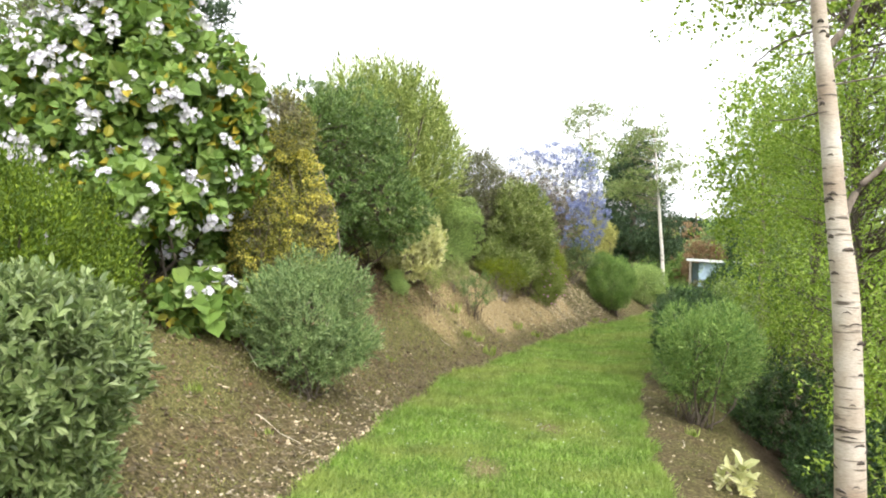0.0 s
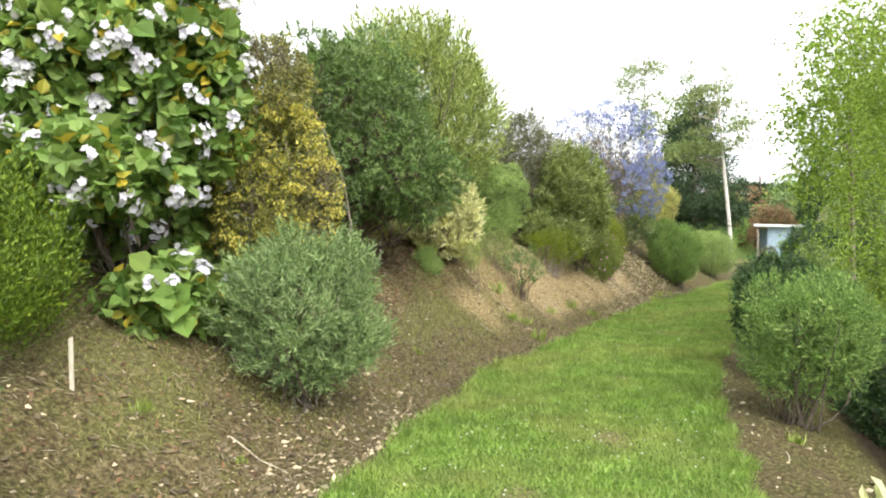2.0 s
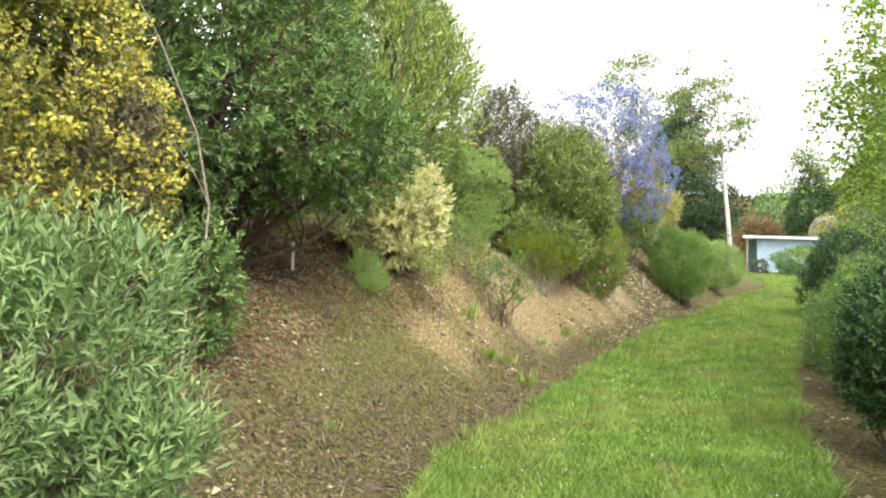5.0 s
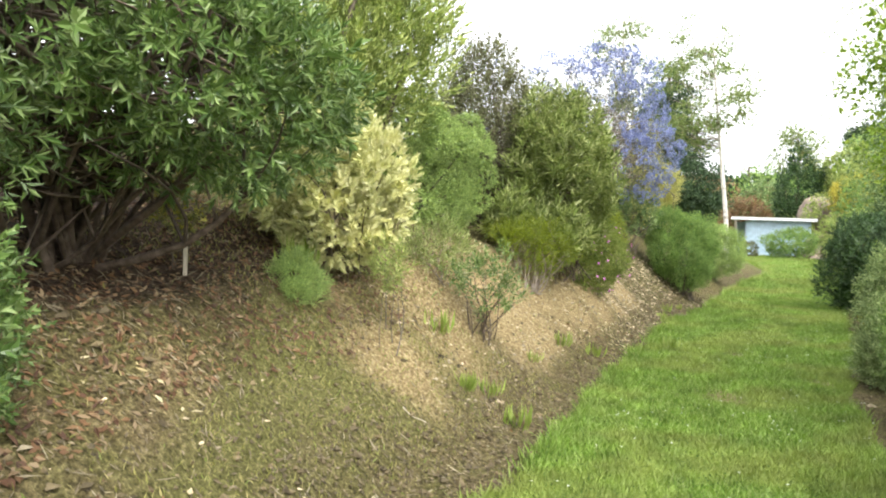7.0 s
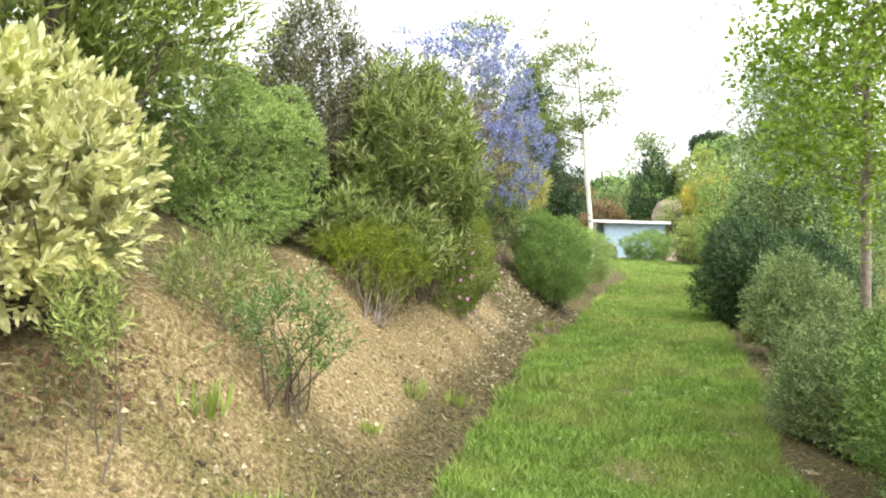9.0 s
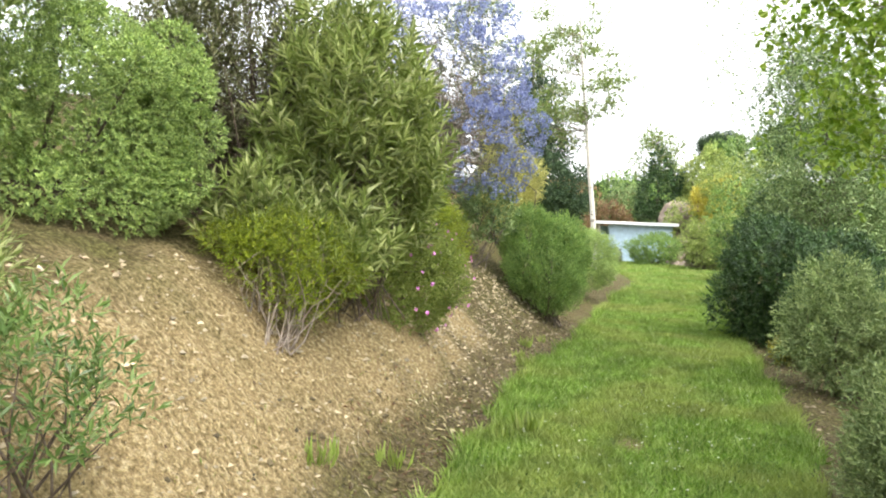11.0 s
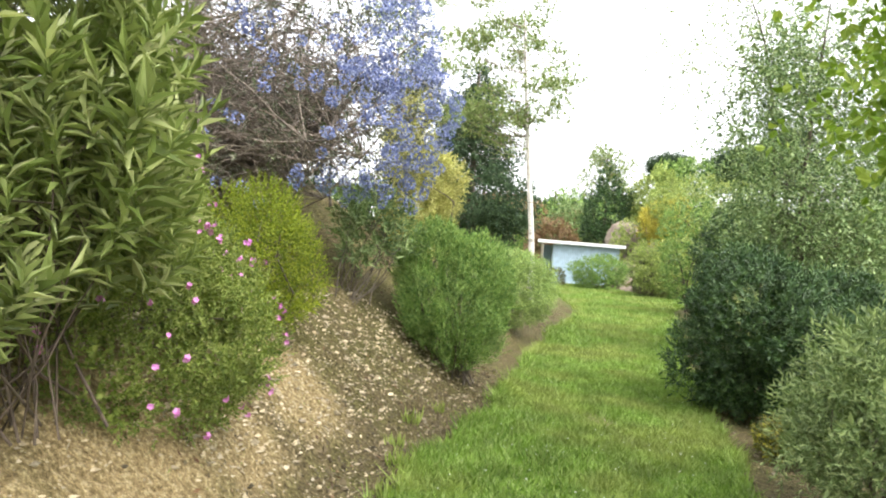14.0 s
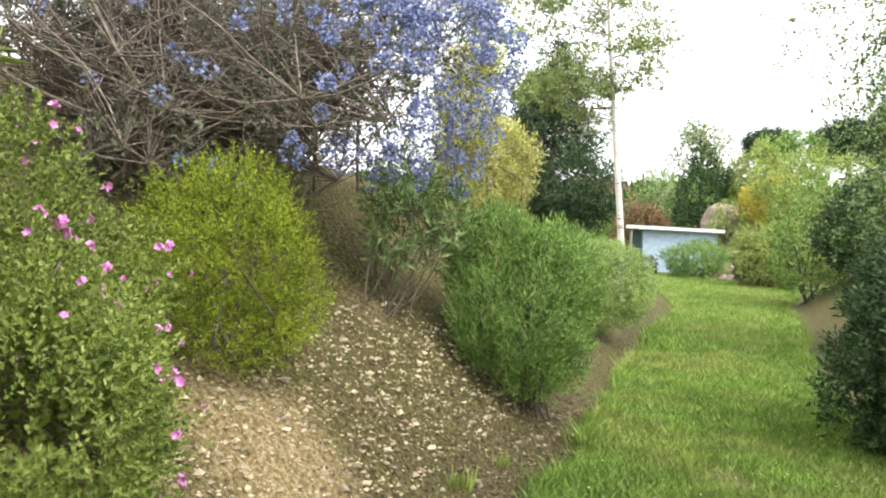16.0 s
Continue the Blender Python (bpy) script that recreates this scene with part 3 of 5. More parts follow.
M_STALK = leaf_material("dry_stalk", [(0.16, 0.13, 0.085), (0.26, 0.22, 0.15), (0.38, 0.33, 0.24)], 0.7, 0.1)
tagged(new("dry_stalks", flakes(x, y, rng.uniform(0.03, 0.1, len(x)), rng.uniform(0.003, 0.007, len(x)), M_STALK, "dry_stalks")), "pale dry stalks strewn over the bank", "dry stalks", kind="stuff")
x, y = gathered(strewn(7000, 7.2, 10.8, 0.9, 2.6), strewn(1200, 3.5, 8, 0.4, 2.2), strewn(300, 12.5, 14.3, 0.1, 0.5), strewn(500, 10, 19, 0.2, 1.4))
x, y = off_clay(x, y)
tagged(new("leaf_litter", flakes(x, y, rng.uniform(0.025, 0.06, len(x)), rng.uniform(0.012, 0.024, len(x)), M_LITTER, "leaf_litter")), "brown fallen leaves lying under the shrubs", "leaf litter", kind="stuff")
x, y = gathered(strewn(20000, 3.0, 11, 0.3, 2.2), strewn(1500, 10.5, 19, 0.1, 0.7), strewn(1600, 4, 20, 0.1, 1.4, right=True))
keep = fbm(x, y, 1.7, 91) > rng.normal(0.0, 0.2, len(x))
x, y = x[keep], y[keep]
M_MOSS = leaf_material("dry_moss_blade", [(0.16, 0.16, 0.04), (0.24, 0.235, 0.075), (0.34, 0.3, 0.14), (0.17, 0.23, 0.05)], 0.7, 0.3)
n = len(x)
tagged(new("moss_and_weeds", fast_mesh("moss_and_weeds", *leaves(np.stack([x, y, ground_z(x, y) - 0.004], 1), np.stack([rng.normal(size=n) * 0.6, rng.normal(size=n) * 0.6, np.ones(n)], 1), rng.normal(size=(n, 3)), rng.uniform(0.015, 0.05, n), rng.uniform(0.004, 0.009, n)), M_MOSS)), "thin moss and short weeds on the bank", "weeds", kind="stuff")


M_PALE_LEAF = leaf_material("pale_dry_leaf", [(0.4, 0.32, 0.17), (0.52, 0.44, 0.26), (0.6, 0.54, 0.36)], 0.65, 0.1)
for px_, py_, count in ((2.02, 13.5, 46), (2.0, 13.9, 20), (1.55, 12.3, 14), (-0.9, 8.4, 14)):
    x, y = px_ + rng.normal(size=count) * 0.11, py_ + rng.normal(size=count) * 0.13
    tagged(new("dry_leaves", flakes(x, y, rng.uniform(0.04, 0.075, count), rng.uniform(0.012, 0.02, count), M_PALE_LEAF, "dry_leaves")), "handful of pale dry lance-shaped leaves on the earth", "dry leaves", kind="stuff")

# ---- shrubs ----
def shrub(name, label, blobs, leaf, n, per, stem, length, width, base=None, wood=M_BARK, limbs=14, limb_r=0.014, depth=0.35, spread_base=0.08, category="shrub", group="", part_name="foliage", twigs=0, clear=0.0, fill=0.16, skirt=True, **kw):
    """Shoots full of leaves over the masses of blobs, on limbs that rise from one stool."""
    c = blobs[0]
    if skirt and clear < 0.2:
        blobs = np.concatenate([blobs, [[c[0], c[1], c[2] - 0.5 * c[5], c[3] * 0.92, c[4] * 0.92, c[5] * 0.6]]])
    if base is None:
        base = (c[0], c[1])
    base = on_ground(*base)
    ob = thing(name, base, label, category, group)
    floor = (lambda a, b: ground_z(a, b, False) + clear)
    p, d = shell(blobs, n, depth, floor)
    outer = sprigs(p, d, per, stem, length, width, **kw)
    if fill:
        inner = blobs.copy()
        inner[:, 3:] *= 0.8
        p, d = shell(inner, int(n * fill), 0.45, floor)
        outer = joined([outer, sprigs(p, d, per, stem * 1.3, length * 1.5, width * 2.1, **kw)])
    part(part_name, fast_mesh(part_name, *frozen(base, outer), leaf), ob)
    if limbs:
        e, _ = shell(blobs, limbs, 0.5, floor)
        s = np.array(base) + rng.normal(size=(len(e), 3)) * np.array([spread_base, spread_base, 0]) - np.array([0, 0, 0.06])
        paths = bent(s, e, 0.1, 7)
        r = np.linspace(1, 0.3, 7)[None] * limb_r * rng.uniform(0.6, 1.2, (len(e), 1))
        for k in range(len(e)):
            part("branch", fast_mesh("branch", *frozen(base, tubes(paths[k:k + 1], r[k:k + 1])), wood, True), ob)
        if twigs:
            k = rng.integers(0, len(e), twigs)
            j = rng.integers(2, 6, twigs)
            q, _ = shell(blobs, twigs, 0.45, floor)
            near = paths[k, j]
            q = near + (q - near) * np.minimum(1, 0.9 * blobs[0, 3:].mean() / np.linalg.norm(q - near, axis=1))[:, None]
            tw = tubes(bent(near, q, 0.09, 5), np.linspace(1, 0.35, 5)[None] * limb_r * 0.38 * rng.uniform(0.7, 1.3, (twigs, 1)), 4)
            tagged(part("twigs", fast_mesh("twigs", *frozen(base, tw), wood, True), ob), kind="stuff")
    return ob


def shared_parts(ob, name, meshes, p, d, scale, label=""):
    """One small mesh again and again as parts of ob, each turned outward."""
    base = np.array(ob.location)
    for k in range(len(p)):
        q = Vector(d[k]).to_track_quat("Z", "Y")
        m = Matrix.LocRotScale(Vector(p[k] - base), q @ Euler((0, 0, rng.random() * 6.28)).to_quaternion(), Vector([float(scale * rng.uniform(0.75, 1.25))] * 3))
        part(name, meshes[k % len(meshes)], ob, label, m)


def blossom(material, flowers, spread, petal, n_petal=5, name="flower_cluster"):
    """A loose head of open flowers with broad petals."""
    c = unit(rng.normal(size=(flowers, 3)) + np.array([0, 0, 0.9])) * spread * rng.uniform(0.5, 1, (flowers, 1))
    ax = unit(c + np.array([0, 0, 0.4 * spread]) + rng.normal(size=(flowers, 3)) * spread * 0.3)
    a = unit(np.cross(ax, rng.normal(size=(flowers, 3))))
    b = np.cross(ax, a)
    t = np.arange(n_petal) * 2 * np.pi / n_petal
    rad = a[:, None] * np.cos(t)[:, None] + b[:, None] * np.sin(t)[:, None]
    way = rad + ax[:, None] * 0.35
    face = np.broadcast_to(ax[:, None], way.shape)
    pos = np.broadcast_to(c[:, None], way.shape).reshape(-1, 3)
    v, f = leaves(pos, way.reshape(-1, 3), face.reshape(-1, 3), petal, petal * 0.85, True, 0.1, -0.05)
    return fast_mesh(name, v, f, material)


def floret_head(material, n, radius, tall, size, name="flower_cluster"):
    """A dense blunt spike of tiny florets."""
    d = unit(rng.normal(size=(n, 3)))
    p = d * np.array([radius, radius, tall]) + np.array([0, 0, tall])
    v, f = leaves(p, unit(d + rng.normal(size=(n, 3)) * 0.5), rng.normal(size=(n, 3)), size, size * 0.9, False, 0.2, 0.0)
    return fast_mesh(name, v, f, material)


# broad hedge-like shrub beside the start of the path
shrub("shrub", "rounded evergreen shrub with glossy oval green leaves", lumpy((-2.0, 2.95, 0.62), (0.7, 0.72, 0.76), 12, seed=1), L_GLOSSY, 2900, 8, 0.07, 0.055, 0.023, limbs=18, depth=0.4, oval=True, up=0.5, spread=0.5, angle=(0.35, 1.2))
# yellow-green heath behind it
shrub("heath_shrub", "bushy yellow-green heath with upright fine shoots", lumpy((-2.95, 4.85, 1.2), (0.9, 0.8, 0.68), 8, seed=2), L_HEATH_DEEP, 2700, 11, 0.2, 0.034, 0.014, limbs=10, out=0.6, up=1.0, spread=0.2, angle=(0.3, 0.6))
# white-flowered tree mallow
mallow_blobs = np.concatenate([lumpy((-3.25, 6.6, 2.45), (1.3, 1.0, 1.1), 12, (0.3, 0.45), -0.2, 3), lumpy((-2.15, 6.4, 2.3), (0.5, 0.5, 0.75), 5, seed=4), lumpy((-2.6, 5.8, 1.75), (0.6, 0.5, 0.3), 4, seed=5), lumpy((-2.05, 5.9, 0.9), (0.4, 0.35, 0.22), 4, seed=6), lumpy((-3.0, 6.4, 3.5), (0.6, 0.6, 0.5), 4, seed=7), lumpy((-3.1, 6.75, 1.45), (1.1, 0.6, 0.65), 6, seed=107)])
mallow = shrub("flowering_shrub", "tall shrub with lobed green leaves and clusters of white flowers", mallow_blobs, L_MALLOW, 3400, 6, 0.12, 0.1, 0.085, base=(-2.75, 6.5), skirt=False, limbs=34, limb_r=0.025, twigs=60, oval=True, out=0.6, up=0.3, angle=(0.6, 1.4), fold=0.2, droop=0.3, clear=0.04, depth=0.45, wood=M_BARK)
p, d = shell(mallow_blobs, 400, 0.02, lambda a, b: ground_z(a, b, False) + 0.2)
k = (d[:, 1] < 0.35) | (d[:, 0] > 0.2)
p, d = p[k][:298] + d[k][:298] * 0.09, d[k][:298]
shared_parts(mallow, "flower_cluster", [blossom(M_PETAL_WHITE, 8, 0.06, 0.03), blossom(M_PETAL_WHITE, 14, 0.085, 0.03), blossom(M_PETAL_WHITE, 5, 0.045, 0.03)], p, d, 1.1)
# golden small-leaved shrub
azara_blobs = np.concatenate([lumpy((-1.68, 7.0, 1.75), (0.46, 0.5, 0.85), 10, seed=8), lumpy((-1.75, 7.1, 2.5), (0.4, 0.42, 0.5), 5, seed=9)])
azara = shrub("golden_shrub", "upright shrub with small golden-yellow and grey-brown leaves", azara_blobs, L_AZARA, 3600, 9, 0.11, 0.026, 0.017, limbs=18, twigs=60, up=0.7, angle=(0.4, 1.2), wood=M_TWIG)
p, d = shell(azara_blobs[:11], 280, 0.05, lambda a, b: ground_z(a, b, False) + 0.1)
shared_parts(azara, "flower_cluster", [floret_head(M_PETAL_YELLOW, 30, 0.024, 0.045, 0.017)], p, d, 1.15)
# grey-green ball by the path
shrub("shrub", "round shrub with narrow silvery grey-green leaves", lumpy((-1.15, 6.0, 0.8), (0.54, 0.52, 0.52), 18, (0.25, 0.4), -0.5, seed=10), L_GREY, 2500, 9, 0.1, 0.046, 0.011, fill=0.06, limbs=26, limb_r=0.009, up=0.8, out=0.8, spread=0.35, angle=(0.3, 0.9), clear=0.05, depth=0.45)
# tall olive-green shrub that hangs over the bank
olive_blobs = np.concatenate([lumpy((-1.5, 8.7, 2.35), (1.0, 1.1, 1.0), 14, (0.3, 0.45), -0.5, 11), lumpy((-0.85, 8.9, 1.95), (0.55, 0.6, 0.5), 6, low=-0.7, seed=12), lumpy((-1.7, 7.9, 1.9), (0.5, 0.5, 0.5), 5, low=-0.7, seed=13)])
shrub("tall_shrub", "tall spreading evergreen with glossy olive-green leaves and bare lower twigs", olive_blobs, L_OLIVE, 4600, 9, 0.1, 0.062, 0.017, base=(-1.7, 9.0), limbs=46, limb_r=0.022, twigs=420, fill=0.08, up=0.35, out=0.9, angle=(0.35, 1.1), wood=M_BROWN_TWIG, clear=0.3, depth=0.4, whorl=True)
# feathery tree behind
feather_blobs = np.concatenate([lumpy((-1.15, 11.7, 3.1), (1.1, 1.0, 1.25), 16, (0.28, 0.42), -0.6, 14), lumpy((-0.5, 12.0, 2.7), (0.7, 0.7, 0.8), 6, seed=15), lumpy((-1.9, 11.6, 3.3), (0.6, 0.6, 0.7), 5, seed=16)])
shrub("tree", "tall bushy tree with feathery light yellow-green foliage", feather_blobs, L_FEATHER, 5000, 9, 0.28, 0.075, 0.018, base=(-1.2, 11.9), limbs=24, limb_r=0.045, category="tree", part_name="crown", up=0.9, out=0.6, spread=0.3, angle=(0.25, 0.7), depth=0.4)
# cream shrub
shrub("cream_shrub", "shrub with whorled creamy pale yellow leaf tips", np.concatenate([lumpy((-0.6, 10.35, 1.54), (0.46, 0.5, 0.54), 12, (0.35, 0.5), -0.4, 17), lumpy((-0.9, 10.1, 1.72), (0.4, 0.38, 0.42), 6, seed=18)]), L_CREAM, 1600, 12, 0.07, 0.05, 0.019, limbs=20, limb_r=0.01, up=0.6, out=0.9, spread=0.3, angle=(0.25, 0.95), depth=0.4, clear=0.02, oval=True, droop=-0.05)
# lower pale-green fringe of the cream shrub
shrub("low_shrub", "low straggly shrub with narrow pale green leaves", lumpy((0.05, 11.15, 1.12), (0.26, 0.24, 0.17), 6, seed=19), L_LANCE, 200, 9, 0.12, 0.05, 0.01, limbs=12, limb_r=0.005, up=0.9, angle=(0.3, 0.8), wood=M_TWIG, fill=0, skirt=False)
shrub("low_shrub", "small upright plant with light green needle leaves", lumpy((-0.2, 10.0, 1.05), (0.1, 0.1, 0.16), 4, seed=20), L_FEATHER, 90, 10, 0.12, 0.032, 0.007, limbs=5, limb_r=0.005, up=1.2)
# prostrate juniper tuft with grass growing out of it
shrub("low_juniper", "small prostrate blue-green juniper mound on the bank", lumpy((-0.74, 9.78, 0.95), (0.2, 0.19, 0.19), 7, seed=21), L_JUNIPER, 1300, 10, 0.05, 0.016, 0.004, limbs=6, limb_r=0.006, up=0.5, angle=(0.3, 0.7))
# clipped dome
dome_blobs = lumpy((-0.46, 13.3, 1.88), (1.02, 0.92, 0.86), 54, (0.1, 0.15), -0.5, 22)
shrub("clipped_juniper", "large dense dome-shaped blue-green juniper", dome_blobs, L_JUNIPER, 15000, 8, 0.04, 0.024, 0.01, fill=0.1, limbs=10, limb_r=0.02, up=0.2, out=1.0, spread=0.45, angle=(0.3, 1.0), depth=0.1)
# brown twiggy shrub behind the dome
shrub("brown_shrub", "tall twiggy shrub with sparse brownish leaves", np.concatenate([lumpy((0.55, 14.4, 2.45), (0.75, 0.7, 0.95), 10, seed=23), lumpy((0.0, 14.7, 2.1), (0.7, 0.6, 0.9), 6, seed=24)]), L_BROWN, 5200, 7, 0.15, 0.042, 0.014, limbs=50, limb_r=0.012, twigs=320, up=1.1, spread=0.25, wood=M_BROWN_TWIG, spread_base=0.2, depth=0.5)
# tall lance-leaved shrub
lance_blobs = np.concatenate([lumpy((1.4, 13.85, 1.95), (0.62, 0.6, 0.85), 10, (0.3, 0.45), -0.5, 25), lumpy((1.6, 14.15, 1.6), (0.42, 0.45, 0.55), 6, low=-0.6, seed=26), lumpy((1.2, 13.4, 1.1), (0.4, 0.38, 0.35), 5, seed=27), lumpy((0.85, 13.45, 1.35), (0.34, 0.32, 0.3), 4, seed=127)])
shrub("tall_shrub", "tall open shrub with upright stems and long lance-shaped leaves", lance_blobs, L_LANCE, 1300, 11, 0.15, 0.105, 0.02, base=(1.35, 13.9), fill=0.08, limbs=46, limb_r=0.006, twigs=70, up=1.0, out=0.5, spread=0.3, angle=(0.3, 1.1), wood=M_BROWN_TWIG, spread_base=0.16, depth=0.55, droop=0.25)
# yellowish heath at its foot
shrub("heath_shrub", "low yellow-green heath on bare pale twigs above the clay", lumpy((0.92, 13.15, 1.0), (0.46, 0.4, 0.36), 8, seed=28), L_HEATH, 1900, 10, 0.09, 0.018, 0.006, base=(0.95, 12.95), skirt=False, limbs=26, limb_r=0.008, twigs=60, up=0.8, wood=M_TWIG, depth=0.55, clear=0.08)
# pink-flowered bush
pink_blobs = np.concatenate([lumpy((1.5, 15.15, 1.18), (0.62, 0.7, 0.6), 12, (0.3, 0.45), -0.5, 29), lumpy((1.72, 14.72, 0.85), (0.56, 0.6, 0.5), 8, seed=30), lumpy((1.45, 14.4, 0.9), (0.36, 0.36, 0.4), 5, seed=130)])
pink = shrub("flowering_shrub", "dense pale green bush dotted with magenta flowers", pink_blobs, L_PINKBUSH, 5000, 10, 0.085, 0.02, 0.011, limbs=16, limb_r=0.01, up=0.7, out=0.8, spread=0.4, angle=(0.3, 1.0), depth=0.3)
p, d = shell(pink_blobs, 250, 0.01, lambda a, b: ground_z(a, b, False) + 0.08)
k = (d[:, 0] > 0) | (d[:, 1] < 0)
shared_parts(pink, "flower", [blossom(M_PETAL_PINK, 3, 0.009, 0.016, 5, "flower"), blossom(M_PETAL_PINK, 2, 0.007, 0.014, 5, "flower")], (p + d * 0.075)[k][:150], d[k][:150], 1.0)
# yellow-green heath beside it
shrub("heath_shrub", "dense bright yellow-green heath beside the pink-flowered bush", lumpy((2.16, 16.25, 1.2), (0.52, 0.52, 0.5), 10, seed=31), L_HEATH, 2800, 10, 0.09, 0.02, 0.008, limbs=8, up=0.8, angle=(0.3, 0.9), depth=0.3)
# blue ceanothus
cean_blobs = np.concatenate([lumpy((2.2, 17.7, 3.0), (1.3, 1.2, 1.15), 16, (0.25, 0.4), -0.6, 33), lumpy((3.1, 17.5, 2.35), (0.6, 0.7, 0.6), 8, low=-0.7, seed=34), lumpy((2.6, 16.9, 2.3), (0.7, 0.6, 0.45), 6, low=-0.7, seed=35), lumpy((1.9, 17.1, 2.0), (0.7, 0.55, 0.5), 5, low=-0.8, seed=135), lumpy((1.2, 17.8, 2.8), (0.9, 0.9, 1.0), 7, low=-0.6, seed=136), lumpy((0.55, 17.2, 2.85), (0.85, 0.75, 0.85), 7, low=-0.6, seed=137)])
cean = shrub("ceanothus", "large twiggy shrub covered in blue flower heads", cean_blobs, L_CEAN, 5200, 8, 0.1, 0.026, 0.01, base=(1.75, 18.0), limbs=66, limb_r=0.015, twigs=2500, up=0.3, out=0.9, wood=M_TWIG, depth=0.45, clear=0.22, spread_base=0.3)
p, d = shell(cean_blobs, 2300, 0.06, lambda a, b: ground_z(a, b, False) + 0.5)
keep = rng.random(len(p)) < np.clip((p[:, 0] - 1.3) / 1.2 + (p[:, 2] - 3.1) * 0.6, 0.07, 1)
p, d = p[keep], d[keep]
heads = [floret_head(M_PETAL_BLUE, 50, 0.028, 0.042, 0.019), floret_head(M_PETAL_BLUE, 64, 0.036, 0.055, 0.021)]
near = np.argsort(np.hypot(p[:, 0] - 3.4, p[:, 1] - 16.4))
p, d = p[near] + d[near] * 0.05, unit(d[near] + np.array([0, 0, 0.5]))
shared_parts(cean, "flower_cluster", heads, p[:290], d[:290], 1.0)
pr, dr_ = p[290:], d[290:]
dd = unit(rng.normal(size=(len(pr), 26, 3)))
vv, ff = leaves((pr[:, None] + dd * 0.032 + dr_[:, None] * 0.03).reshape(-1, 3), dd.reshape(-1, 3), rng.normal(size=(len(pr) * 26, 3)), 0.024, 0.022)
tagged(part("flower_clusters", fast_mesh("flower_clusters", *frozen(cean.location, (vv, ff)), M_PETAL_BLUE), cean), kind="stuff")
# golden foliage behind
shrub("golden_conifer", "slender conifer with soft yellow-green foliage", np.concatenate([lumpy((4.0, 19.9, 1.8), (0.5, 0.5, 0.7), 7, seed=36), lumpy((3.85, 20.0, 2.6), (0.34, 0.34, 0.7), 6, seed=37)]), L_GOLD, 3000, 9, 0.13, 0.042, 0.012, fill=0.35, limbs=6, limb_r=0.025, up=1.0, category="conifer")
# thin leafy shrub
shrub("low_shrub", "thin open shrub with leathery grey-green leaves on dark stems", lumpy((3.2, 17.75, 1.5), (0.42, 0.4, 0.42), 7, seed=38), L_GREY, 280, 7, 0.1, 0.075, 0.024, base=(2.98, 17.7), fill=0, skirt=False, limbs=16, limb_r=0.009, twigs=24, up=0.8, depth=0.6, clear=0.15)
# full green shrub and the rounded one beyond
shrub("shrub", "full rounded shrub with narrow upward green leaves", np.concatenate([lumpy((4.02, 18.02, 0.88), (0.56, 0.6, 0.66), 12, seed=39), lumpy((4.05, 17.85, 0.52), (0.5, 0.42, 0.34), 5, seed=139)]), L_ROSEMARY, 3800, 9, 0.12, 0.042, 0.011, base=(4.1, 17.95), limbs=18, limb_r=0.012, up=1.0, out=0.6, spread=0.25, angle=(0.25, 0.75), clear=0.03)
shrub("shrub", "dense dark green rounded juniper", lumpy((5.9, 21.7, 0.82), (0.58, 0.65, 0.6), 18, (0.22, 0.35), -0.5, 40), L_JUNIPER, 4200, 8, 0.09, 0.03, 0.011, limbs=6, up=0.3, depth=0.2)
# small plants on the bank
shrub("low_shrub", "small bare-stemmed shrub with a few narrow dull leaves", lumpy((0.42, 11.0, 0.86), (0.3, 0.3, 0.28), 6, seed=41), L_OLIVE, 170, 8, 0.08, 0.052, 0.012, base=(0.4, 11.0), skirt=False, fill=0, limbs=16, limb_r=0.007, up=1.0, depth=0.5, clear=0.12, wood=M_BROWN_TWIG)
shrub("low_shrub", "small leafy green shrub tied to a stake", lumpy((-1.25, 7.6, 1.0), (0.2, 0.22, 0.36), 6, seed=42), L_OLIVE, 420, 8, 0.08, 0.035, 0.016, limbs=6, limb_r=0.006)
shrub("low_shrub", "small yellowish plant beside a short white stake", lumpy((-1.25, 9.45, 1.42), (0.17, 0.17, 0.15), 4, seed=43), L_AZARA, 110, 8, 0.07, 0.03, 0.014, limbs=4, limb_r=0.005)
# to the right of the path
shrub("shrub", "bushy green rosemary-like shrub on the path's edge", lumpy((2.5, 7.05, 0.55), (0.5, 0.5, 0.46), 12, seed=44), L_ROSEMARY, 2600, 10, 0.11, 0.036, 0.009, base=(2.4, 6.95), limbs=20, limb_r=0.011, up=0.7, out=0.8, spread=0.35, angle=(0.3, 0.9), clear=0.14, depth=0.4)
shrub("shrub", "dark evergreen shrub with small leathery leaves", lumpy((2.85, 8.55, 0.6), (0.44, 0.5, 0.48), 10, seed=45), L_DARK, 2300, 9, 0.08, 0.036, 0.017, limbs=12, up=0.5)
shrub("shrub", "low green shrub behind the dark one", lumpy((3.75, 10.4, 0.5), (0.6, 0.65, 0.55), 10, seed=46), L_ROSEMARY, 2200, 9, 0.1, 0.036, 0.01, limbs=10, up=0.7)
shrub("shrub", "silvery variegated shrub with narrow leaves", lumpy((4.1, 11.75, 0.28), (0.42, 0.5, 0.46), 9, seed=47), L_SILVER, 2000, 9, 0.1, 0.045, 0.011, limbs=12, up=0.7)
shrub("shrub", "grey-green bushy shrub beside the path", lumpy((5.78, 14.6, 0.54), (0.5, 0.62, 0.58), 12, (0.25, 0.42), -0.4, seed=48), L_SILVER, 1700, 9, 0.14, 0.056, 0.014, limbs=14, up=0.6, out=0.8, spread=0.5, depth=0.45)
